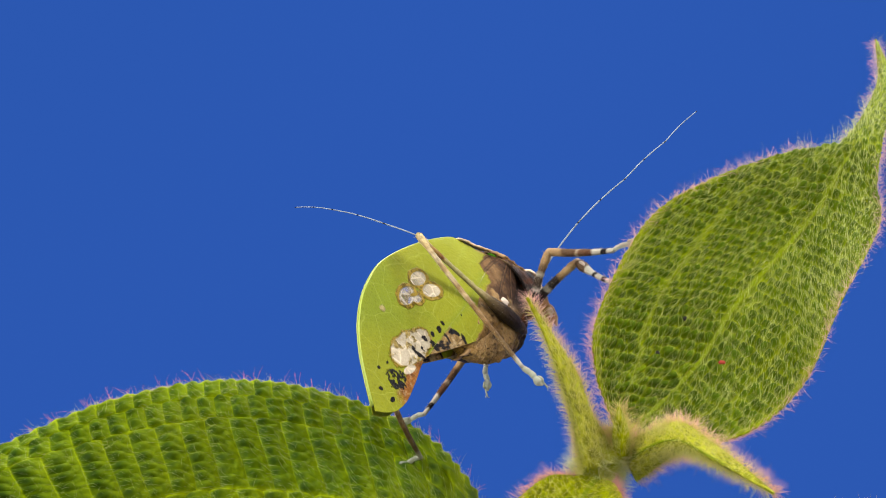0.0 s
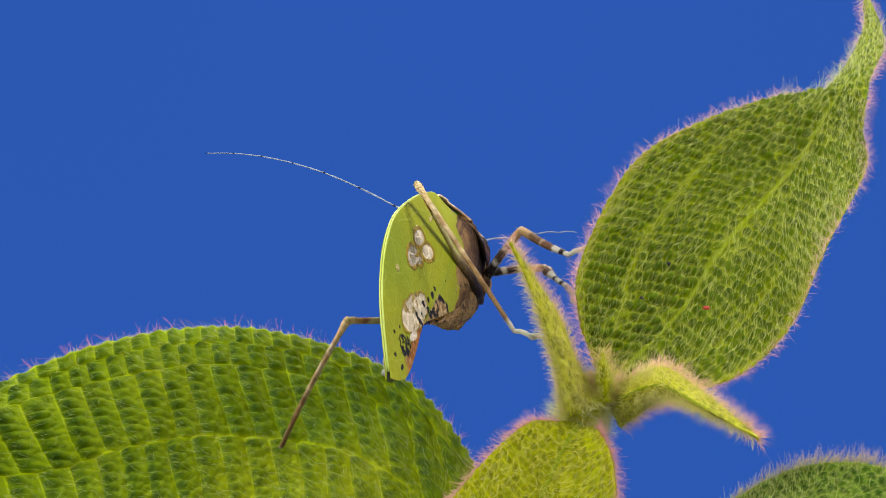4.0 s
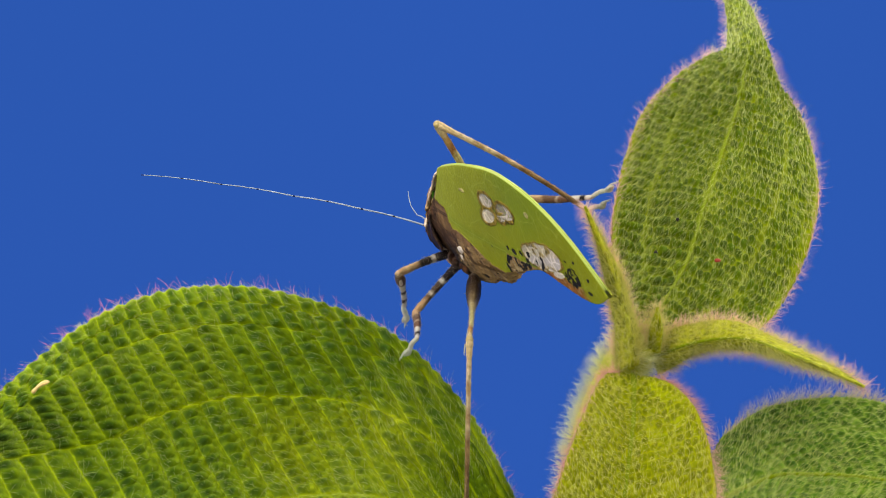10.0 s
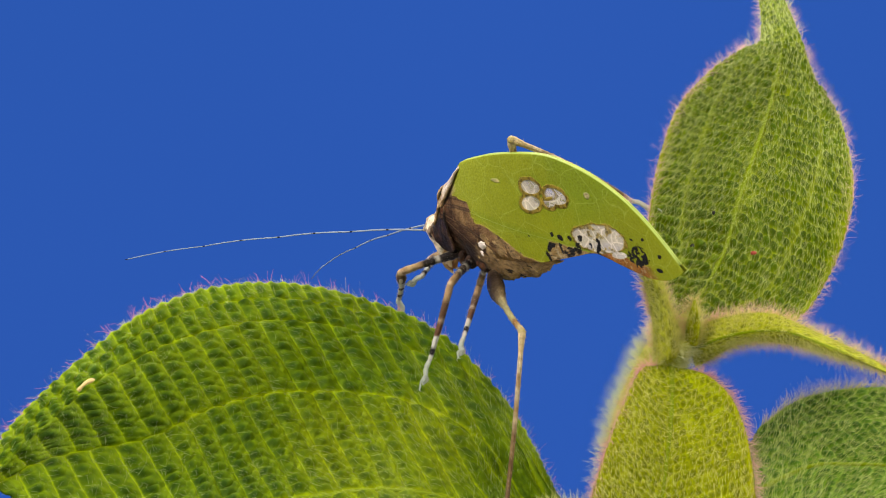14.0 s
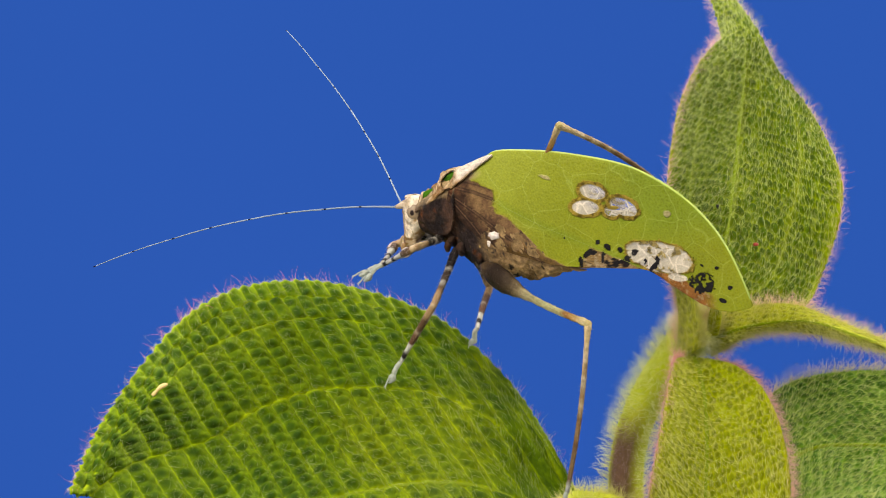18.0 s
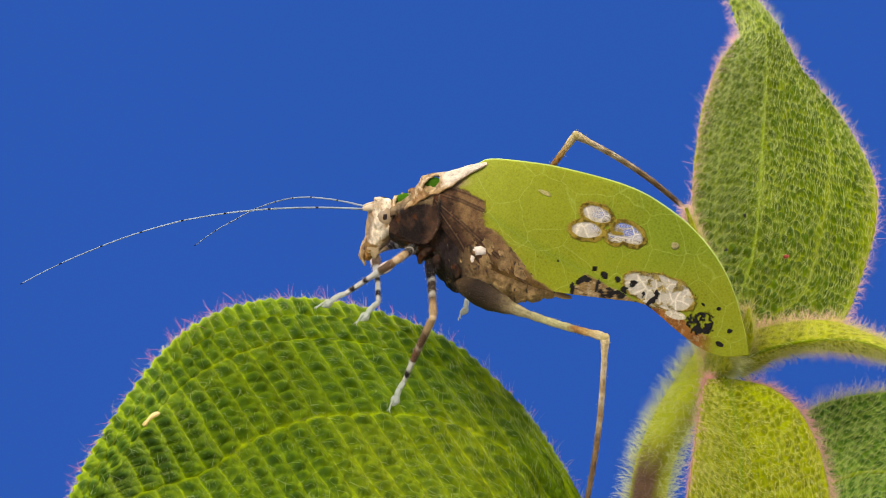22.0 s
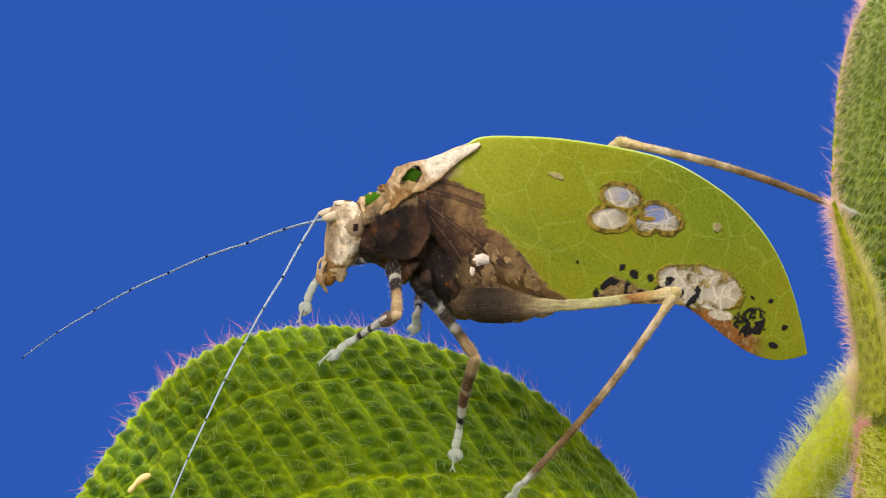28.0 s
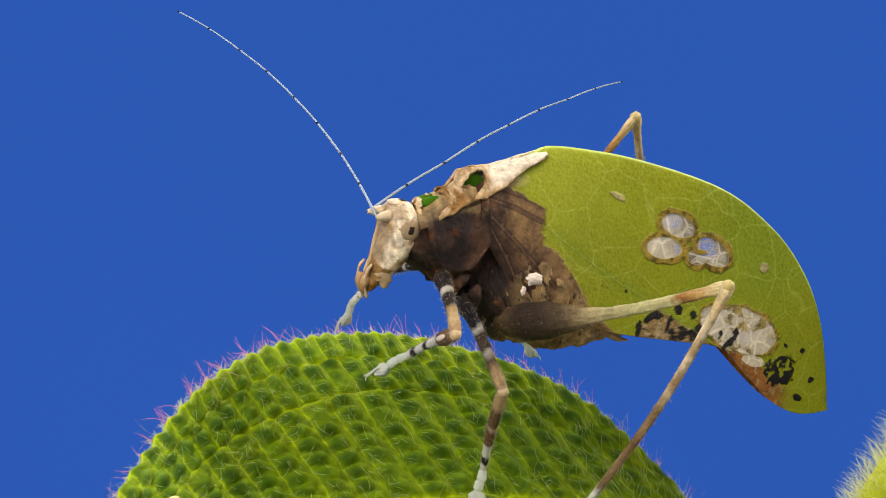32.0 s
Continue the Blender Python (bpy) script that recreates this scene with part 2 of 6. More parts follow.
M_FORE_FEMUR = banded_material("fore_femur_skin", 0.52, [(0.0, (0.045, 0.028, 0.018)), (0.18, BLACK), (0.30, (0.030, 0.022, 0.018)), (0.34, (0.42, 0.37, 0.29)), (0.38, (0.42, 0.37, 0.29)), (0.42, (0.026, 0.020, 0.017)), (0.58, (0.035, 0.025, 0.020)), (0.68, TAN), (0.84, (0.46, 0.32, 0.15)), (0.95, (0.34, 0.21, 0.10))], grit=0.6)
M_FORE_TIBIA = banded_material("fore_tibia_skin", 0.50, [(0.0, (0.32, 0.19, 0.09)), (0.10, (0.13, 0.075, 0.04)), (0.32, (0.11, 0.065, 0.035)), (0.37, WHITE), (0.54, WHITE), (0.58, BLACK), (0.63, BLACK), (0.67, WHITE), (0.78, WHITE), (0.82, BLACK), (0.88, BLACK), (0.93, WHITE)])
M_MID_FEMUR = banded_material("mid_femur_skin", 0.58, [(0.0, (0.04, 0.026, 0.018)), (0.20, BLACK), (0.34, BLACK), (0.39, (0.46, 0.42, 0.34)), (0.44, (0.05, 0.034, 0.024)), (0.58, (0.06, 0.038, 0.024)), (0.63, (0.44, 0.39, 0.30)), (0.70, BROWN), (0.84, TAN), (0.96, TAN)], grit=0.6)
M_MID_TIBIA = banded_material("mid_tibia_skin", 0.66, [(0.0, TAN), (0.18, TAN), (0.26, (0.12, 0.066, 0.032)), (0.42, (0.11, 0.058, 0.028)), (0.47, (0.36, 0.27, 0.18)), (0.52, (0.13, 0.062, 0.030)), (0.66, (0.12, 0.055, 0.026)), (0.70, WHITE), (0.80, WHITE), (0.84, BLACK), (0.89, BLACK), (0.93, WHITE)])
M_HIND_FEMUR = banded_material("hind_femur_skin", 1.44, [(0.0, (0.10, 0.058, 0.026)), (0.06, (0.075, 0.046, 0.022)), (0.13, (0.026, 0.016, 0.010)), (0.25, (0.036, 0.022, 0.012)), (0.33, (0.085, 0.055, 0.027)), (0.39, (0.19, 0.135, 0.062)), (0.44, (0.33, 0.26, 0.12)), (0.62, (0.40, 0.35, 0.15)), (0.77, (0.40, 0.34, 0.14)), (0.81, (0.22, 0.09, 0.022)), (0.88, (0.38, 0.22, 0.065)), (0.96, (0.54, 0.42, 0.20))], grit=0.75)
M_HIND_TIBIA = banded_material("hind_tibia_skin", 1.50, [(0.0, (0.60, 0.45, 0.22)), (0.10, (0.50, 0.36, 0.16)), (0.18, (0.58, 0.46, 0.27)), (0.26, (0.34, 0.22, 0.09)), (0.33, (0.54, 0.42, 0.24)), (0.42, (0.24, 0.145, 0.055)), (0.47, (0.46, 0.34, 0.18)), (0.55, (0.20, 0.115, 0.045)), (0.62, (0.28, 0.17, 0.07)), (0.70, (0.17, 0.095, 0.037)), (0.80, (0.24, 0.15, 0.065)), (0.91, (0.14, 0.085, 0.037)), (0.97, WHITE)], grit=0.9)
M_ANTENNA = banded_material("antenna_skin", 0.37, [(0.0, (0.27, 0.31, 0.35)), (0.92, (0.27, 0.31, 0.35)), (0.95, BLACK), (1.0, BLACK)], grit=0.04, again=True)


# ---- mesh helpers ----
def mesh_of(name, verts, faces, material=None, smooth=True):
    me = bpy.data.meshes.new(name)
    me.from_pydata((np.asarray(verts, float) * CM).tolist(), [], faces)
    if material:
        me.materials.append(material)
    if smooth:
        me.polygons.foreach_set("use_smooth", [True] * len(me.polygons))
    me.update()
    return me


def store(me, name, values):
    a = me.attributes.new(name, "FLOAT", "POINT")
    a.data.foreach_set("value", np.asarray(values, float).ravel())


def store_colour(me, name, values):
    a = me.attributes.new(name, "FLOAT_COLOR", "POINT")
    a.data.foreach_set("color", np.concatenate([values, np.ones((len(values), 1))], 1).ravel())


def part(name, me, parent, label="", kind=""):
    ob = new(name, me)
    ob.parent = parent
    return tagged(ob, label=label, kind=kind)


def spline(points, count):
    """A smooth curve through the points, sampled evenly in its parameter."""
    p = np.asarray(points, float)
    p = np.concatenate([[2 * p[0] - p[1]], p, [2 * p[-1] - p[-2]]])
    u = np.linspace(0, len(p) - 3 - 1e-9, count)
    i = u.astype(int)
    f = (u - i)[:, None]
    a, b, c, d = p[i], p[i + 1], p[i + 2], p[i + 3]
    return 0.5 * (2 * b + (c - a) * f + (2 * a - 5 * b + 4 * c - d) * f**2 + (3 * b - a - 3 * c + d) * f**3)


def grid_faces(nu, nv, wrap=False):
    faces = []
    for i in range(nu - 1):
        for j in range(nv if wrap else nv - 1):
            k = (j + 1) % nv
            faces.append((i * nv + j, i * nv + k, (i + 1) * nv + k, (i + 1) * nv + j))
    return faces


def tube(name, line, radii, material, sides=10, flat=1.0, caps=True):
    """A tapered tube along a line of points."""
    line, n = np.asarray(line, float), len(line)
    way = np.gradient(line, axis=0)
    way /= np.linalg.norm(way, axis=1)[:, None] + 1e-12
    ref = np.array([0.0, 0.0, 1.0]) if abs(way[:, 2]).mean() < 0.8 else np.array([0.0, 1.0, 0.0])
    side = np.cross(ref, way)
    side /= np.linalg.norm(side, axis=1)[:, None] + 1e-12
    up = np.cross(way, side)
    a = np.linspace(0, 2 * np.pi, sides, endpoint=False)
    r = np.asarray(radii, float)[:, None, None]
    v = line[:, None] + r * (np.cos(a)[None, :, None] * side[:, None] * flat + np.sin(a)[None, :, None] * up[:, None])
    faces = grid_faces(n, sides, True)
    if caps:
        faces += [tuple(range(sides))[::-1], tuple((n - 1) * sides + j for j in range(sides))]
    return mesh_of(name, v.reshape(-1, 3), faces, material)


def blob(name, centre, size, material, rough=0.15, seed=0, rings=8, sides=12):
    """A small lumpy grain."""
    rng = np.random.RandomState(seed)
    th, ph = np.linspace(0, np.pi, rings), np.linspace(0, 2 * np.pi, sides, endpoint=False)
    d = np.stack([np.sin(th)[:, None] * np.cos(ph), np.sin(th)[:, None] * np.sin(ph), np.repeat(np.cos(th)[:, None], sides, 1)], -1)
    k = rng.normal(size=(3, 3))
    lump = 1 + rough * np.sin(3 * (d @ k[0])) * np.cos(2.5 * (d @ k[1]))
    return mesh_of(name, (d * lump[..., None] * np.asarray(size)).reshape(-1, 3) + np.asarray(centre), grid_faces(rings, sides, True), material)


# ---- backdrop ----
def backdrop():
    a = np.radians(np.linspace(-130, 130, 53))
    r, z = 70.0, np.linspace(-60, 60, 13)
    v = [(r * math.sin(t), r * math.cos(t), h) for t in a for h in z]
    ob = new("backdrop", mesh_of("backdrop", v, grid_faces(len(a), len(z)), backdrop_material()))
    return tagged(ob, label="plain blue studio backdrop behind the plant", category="backdrop", kind="structure")


backdrop()


# ---- plant ----
def grain(x, z, k, seed=0, octaves=3):
    """Smooth random values from -1 to 1 over a plane, k lumps to the centimetre."""
    total, weight = 0, 0
    for o in range(octaves):
        px, pz = x * k * 2**o + 17.3 * seed, z * k * 2**o - 9.1 * seed
        ix, iz = np.floor(px), np.floor(pz)
        fx, fz = px - ix, pz - iz
        fx, fz = fx * fx * (3 - 2 * fx), fz * fz * (3 - 2 * fz)
        h = lambda i, j: chance(i, j, seed + o)
        a = h(ix, iz) * (1 - fx) + h(ix + 1, iz) * fx
        b = h(ix, iz + 1) * (1 - fx) + h(ix + 1, iz + 1) * fx
        total, weight = total + (a * (1 - fz) + b * fz) * 0.6**o, weight + 0.6**o
    return total / weight * 2 - 1


def chance(i, j, seed):
    q = np.sin(i * 12.9898 + j * 78.233 + seed * 37.719) * 43758.5453
    return q - np.floor(q)


def cell_field(x, y, jx, jy, seed):
    """Irregular cells: how far the nearest border is, and a chance value for each cell."""
    ix, iy = np.floor(x), np.floor(y)
    f1, f2, who = np.full(x.shape, 9.0), np.full(x.shape, 9.0), np.zeros(x.shape)
    for a in (-1, 0, 1):
        for b in (-1, 0, 1):
            cx, cy = ix + a, iy + b
            px = cx + 0.5 + jx * (chance(cx, cy, seed) - 0.5)
            py = cy + 0.5 + jy * (chance(cx, cy, seed + 5) - 0.5) + 0.5 * (cx % 2)
            d = np.hypot(x - px, y - py)
            near = d < f1
            f2 = np.where(near, f1, np.minimum(f2, d))
            who = np.where(near, chance(cx, cy, seed + 9), who)
            f1 = np.where(near, d, f1)
    return f2 - f1, who


def quilt(u, v, nerves, ladder, along, seed):
    """The broad leaf's relief: rungs between the long nerves, and between two rungs a double row of raised cells. Shade
    on their steep flanks is also put into vein and tone.
    """
    nerves = np.asarray(nerves)
    v = np.clip(v, nerves[0], nerves[-1] - 1e-6)
    k = np.clip(np.searchsorted(nerves, v, side="right") - 1, 0, len(nerves) - 2)
    lo, hi = nerves[k], nerves[k + 1]
    gap = np.minimum(v - lo, hi - v)
    narrow = hi - lo < 0.25
    b = ladder * np.where(narrow, 1.45, 1.0) + 0.5 * k + 0.20 * grain(u * 9, v * 3, 1.0, seed, 2)
    away = np.abs(b - np.round(b))
    fb, row = b - np.floor(b), np.floor(b)
    y = along / 0.098 + 0.5 * (row % 2) + 0.30 * chance(row, 7 * k, seed) + 0.35 * grain(u * 14, v * 9, 1.0, seed + 3, 2)

    def beads(shift, keep):
        q = y + shift
        cell = np.floor(q)
        size = np.clip(0.45 + 0.75 * chance(cell, row + 13 * k, seed + keep), 0, 1)
        return (0.5 - 0.5 * np.cos(2 * np.pi * q)) ** 0.8 * size

    one, two = beads(0.0, 5), beads(0.5, 9) * np.where(narrow, 0.2, 0.8)
    # dark green cell spots, plus shade of the ridges' steep flanks put into the colour
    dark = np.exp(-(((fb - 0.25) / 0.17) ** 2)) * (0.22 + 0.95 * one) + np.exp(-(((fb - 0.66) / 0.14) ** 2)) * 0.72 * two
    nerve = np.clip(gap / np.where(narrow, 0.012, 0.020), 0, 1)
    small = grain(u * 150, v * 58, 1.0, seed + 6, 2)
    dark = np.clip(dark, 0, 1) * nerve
    climb = np.where(fb < 0.34, np.sin(0.5 * np.pi * fb / 0.34) ** 0.8, np.cos(0.5 * np.pi * (fb - 0.34) / 0.66) ** 0.8)
    puffed = np.exp(-(((fb - 0.42) / 0.22) ** 2)) * one + np.exp(-(((fb - 0.80) / 0.15) ** 2)) * 0.7 * two
    height = nerve**0.6 * (0.52 * climb + 0.55 * puffed) + 0.06 * small
    cross = np.clip(1 - np.abs(y - np.round(y)) / 0.09, 0, 1) * (chance(np.round(y), row, seed + 4) > 0.3)
    # fb paints each ridge's far slope paler, as if lit
    vein = np.maximum.reduce([np.clip(1.2 - nerve * 1.2, 0, 1), np.clip(1.35 - away / 0.055, 0, 1), 0.42 * cross, 0.22 + 0.34 * fb**2 + 0.12 * small])
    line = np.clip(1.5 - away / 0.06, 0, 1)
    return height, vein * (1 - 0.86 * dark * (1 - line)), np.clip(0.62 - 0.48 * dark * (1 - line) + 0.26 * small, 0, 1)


def bump_cells(u, v, nerves, even, seed=0):
    """Small raised cells between a soft leaf's nerves. Returns the height, how near a vein is, and a tone."""
    nerves = np.asarray(nerves)
    v = np.clip(v, nerves[0], nerves[-1] - 1e-6)
    k = np.clip(np.searchsorted(nerves, v, side="right") - 1, 0, len(nerves) - 2)
    gap = np.minimum(v - nerves[k], nerves[k + 1] - v)
    b, c = even[0] + 0.35 * grain(u * 6, v * 3, 1.0, seed, 2), even[1] + 0.3 * grain(u * 9, v * 5, 1.0, seed + 2, 2)
    border, who = cell_field(b, c, 0.45, 0.75, seed)
    rung = np.abs(b - np.round(b)) * 2
    nerve = np.clip(gap / np.where(np.minimum(np.abs(v), 1 - np.abs(v)) < 0.08, 0.075, 0.05), 0, 1)
    dome = np.clip(border / 0.70, 0, 1)
    dome = dome * dome * (3 - 2 * dome)
    small = grain(u * 160, v * 70, 1.0, seed + 6, 2)
    height = nerve**0.7 * (0.15 * rung + 0.80 * dome * (0.45 + 0.75 * who)) + 0.05 * small
    vein = np.maximum.reduce([np.clip(1.15 - nerve * 1.15, 0, 1) ** 1.5 * 0.48, np.clip(1 - border / 0.16, 0, 1) * 0.85, np.clip(1 - border / 0.60, 0, 1) * 0.50, np.clip(small, 0, 1) * 0.25])
    return height, vein, np.clip(0.5 + 0.55 * (who - 0.5) - 0.75 * (dome - 0.5) + 0.3 * small, 0, 1)


def leaf(plant, curves, nu, nv, material, label, nerves, rungs, puff, teeth, hairs, hair_len, rim, hair_mat, seed, ribs=(), ladder=None, hair_r=0.0030, stand=0.6, rim_mat=None, rim_len=0.14, tooth=0, cell=(0.090, 0.070), fringe=0):
    """A leaf lofted through long curves (v: points from its base to its tip), puffed between its veins, with hairs and rim hairs."""
    rng = np.random.RandomState(seed)
    vs = sorted(curves)
    lines = np.stack([spline(curves[v], nu) for v in vs])
    v = np.linspace(vs[0], vs[-1], nv)
    if len(vs) == 3 and abs(vs[1]) < 1e-6:
        w = np.stack([np.where(v < 0, -v, 0), 1 - np.abs(v), np.where(v > 0, v, 0)])
        belly = np.stack([v * (v - 1) / 2, 1 - v * v, v * (v + 1) / 2])
        w = 0.45 * w + 0.55 * belly
    else:
        w = np.stack([np.prod([(v - y) / (x - y) for y in vs if y != x], 0) for x in vs])
        hat = np.stack([np.interp(v, vs, np.eye(len(vs))[i]) for i in range(len(vs))])
        w = 0.4 * w + 0.6 * hat
    p = np.einsum("kv,kud->uvd", w, lines)
    u = np.linspace(0, 1, nu)
    du, dv = np.gradient(p, axis=0), np.gradient(p, axis=1)
    normal = np.cross(du, dv)
    normal /= np.linalg.norm(normal, axis=2)[..., None] + 1e-9
    if normal[nu // 2, :, 1].mean() > 0:
        normal = -normal
    uu, vv = np.meshgrid(u, v, indexing="ij")
    axis = p[-1, nv // 2] - p[0, nv // 2]
    axis /= np.linalg.norm(axis)
    across = np.cumsum(np.linalg.norm(dv, axis=2), axis=1)
    across = across - across[:, nv // 2: nv // 2 + 1]
    if ladder is not None:
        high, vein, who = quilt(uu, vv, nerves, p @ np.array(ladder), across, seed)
    else:
        high, vein, who = bump_cells(uu, vv, nerves, ((p @ axis + 0.45 * np.abs(across)) / cell[0], across / cell[1]), seed)
    fade = np.clip(np.linalg.norm(p[:, -1] - p[:, 0], axis=1) / 0.8, 0.08, 1)[:, None]
    ripple = 0.4 * np.sin(7 * uu + 4 * vv + seed) * np.cos(5 * vv - 3 * uu)
    edge = np.clip((np.abs(vv) - 0.90) / 0.10, 0, 1)
    out = dv * np.sign(vv)[..., None]
    out /= np.linalg.norm(out, axis=2)[..., None] + 1e-9
    p = p + normal * (puff * (high - 0.5 + ripple * 0.3 + 0.22 * grain(uu * nu / 9, vv * nv / 9, 1.0, seed + 2)) * fade * (1 - 0.6 * edge))[..., None]
    tooth = tooth or rungs * 2
    saw = uu * tooth + 0.25 * np.sin(uu * 31 + seed)
    saw = 1 - 2 * np.abs(saw - np.floor(saw) - 0.5)
    p = p + out * (teeth * edge * (2.0 * saw - 0.8 + 0.6 * grain(uu * tooth * 2, vv * 3, 1.0, seed)))[..., None]
    me = mesh_of("leaf", p.reshape(-1, 3), grid_faces(nu, nv), material)
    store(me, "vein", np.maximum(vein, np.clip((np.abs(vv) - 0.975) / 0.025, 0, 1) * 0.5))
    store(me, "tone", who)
    if ladder is not None:
        store(me, "aged", np.clip(1.3 * np.exp(-(((uu - 0.34) / 0.22) ** 2 + ((vv - 0.14) / 0.28) ** 2)) + 0.35 * grain(uu * 8, vv * 4, 1.0, seed + 8), 0, 1))
    blade = part("leaf", me, plant, label)
    thick = blade.modifiers.new("thickness", "SOLIDIFY")
    thick.thickness, thick.offset = 0.00022, 0
    # long ribs that stand out from the blade
    for rv, radius in ribs:
        j = int(round((rv - v[0]) / (v[-1] - v[0]) * (nv - 1)))
        line = (p[:, j] + normal[:, j] * radius * 0.25)[:: max(1, nu // 60)]
        k = len(line)
        r = radius * (1 - 0.75 * np.linspace(0, 1, k))
        rib = tube("rib", line, r, M_RIB, 8)
        store(rib, "vein", np.full(len(rib.vertices), 0.6))
        store(rib, "tone", np.full(len(rib.vertices), 0.5))
        part("rib", rib, blade, "raised yellow-green leaf rib")
    # hairs on the blade
    area = np.linalg.norm(np.cross(du, dv), axis=2).ravel()
    pick = rng.choice(area.size, hairs, p=area / area.sum())
    along = du / (np.linalg.norm(du, axis=2)[..., None] + 1e-9)
    base = p.reshape(-1, 3)[pick] + du.reshape(-1, 3)[pick] * (rng.rand(hairs, 1) - 0.5) + dv.reshape(-1, 3)[pick] * (rng.rand(hairs, 1) - 0.5)
    way = normal.reshape(-1, 3)[pick] * stand + along.reshape(-1, 3)[pick] * 0.75 + rng.normal(size=(hairs, 3)) * 0.26
    long = hair_len * (0.45 + 0.75 * rng.rand(hairs))
    hair_mesh("hairs", base, way, long, np.clip(edge.ravel()[pick], 0, 1) * 0.6, hair_mat, blade, rng, "fine pale hairs on the leaf", hair_r)
    # rim hairs
    if rim:
        sides = [-1] if vs[-1] < 0.5 else ([1] if vs[0] > -0.5 else [0, -1])
        jj = [(nv - 1) if s in (1, -1) else 0 for s in sides]
        if sides == [0, -1]:
            jj = [0, nv - 1]
        for j in jj:
            i = rng.randint(1, nu - 1, rim * 3)
            i = i[np.argsort(saw[i, j] + 1.1 * rng.rand(len(i)))[-rim:]]
            base = p[i, j] + (p[np.minimum(i + 1, nu - 1), j] - p[i, j]) * rng.rand(rim, 1)
            o = out[i, j] if vs[0] < -0.5 or j else -out[i, j]
            way = o * 0.7 + along[i, j] * 0.55 + normal[i, j] * 0.25 + rng.normal(size=(rim, 3)) * 0.3
            hair_mesh("rim_hairs", base, way, rim_len * (0.45 + 0.8 * rng.rand(rim)), np.full(rim, 1.0), rim_mat or hair_mat, blade, rng, "pinkish hairs along the leaf's rim", max(hair_r * 0.9, 0.0014))
            if fringe:
                i = rng.randint(1, nu - 2, fringe)
                base = p[i, j] + (p[i + 1, j] - p[i, j]) * rng.rand(fringe, 1)
                o = out[i, j] if vs[0] < -0.5 or j else -out[i, j]
                hair_mesh("rim_fringe", base, o * 0.8 + along[i, j] * 0.4 + rng.normal(size=(fringe, 3)) * 0.45, 0.030 * (0.5 + rng.rand(fringe)), np.full(fringe, 0.0), M_HAIR_DOWN, blade, rng, "whitish down on the leaf's rim", 0.0016)
    return blade


def hair_mesh(name, base, way, long, pink, material, parent, rng, label, radius=0.0030):
    """Many fine curved hairs in one mesh."""
    n = len(base)
    way = way / (np.linalg.norm(way, axis=1)[:, None] + 1e-9)
    bend = np.cross(way, rng.normal(size=(n, 3)))
    bend = bend / (np.linalg.norm(bend, axis=1)[:, None] + 1e-9) * long[:, None] * (0.20 + 0.50 * rng.rand(n, 1))
    s1 = np.cross(way, [0.31, 0.22, 0.92])
    s1 /= np.linalg.norm(s1, axis=1)[:, None] + 1e-9
    s2 = np.cross(way, s1)
    rad = radius * (0.75 + 0.5 * rng.rand(n, 1))
    rings = []
    for f, r in ((0.0, 1.0), (0.5, 0.75), (0.8, 0.5)):
        mid = base + way * long[:, None] * f + bend * f * f
        for k in range(3):
            a = k * 2 * math.pi / 3
            rings.append(mid + (math.cos(a) * s1 + math.sin(a) * s2) * rad * r)
    rings.append(base + way * long[:, None] + bend)
    v = np.stack(rings, 1)
    q = []
    for r in (0, 3):
        for k in range(3):
            m = (k + 1) % 3
            q.append((r + k, r + m, r + 3 + m, r + 3 + k))
    q += [(6, 7, 9), (7, 8, 9), (8, 6, 9)]
    faces = [tuple(i * 10 + a for a in f) for i in range(n) for f in q]
    me = mesh_of(name, v.reshape(-1, 3), faces, material)
    store(me, "along", np.tile([0, 0, 0, 0.5, 0.5, 0.5, 0.8, 0.8, 0.8, 1.0], n))
    store(me, "pink", np.repeat(pink, 10))
    part(name, me, parent, label, "stuff")


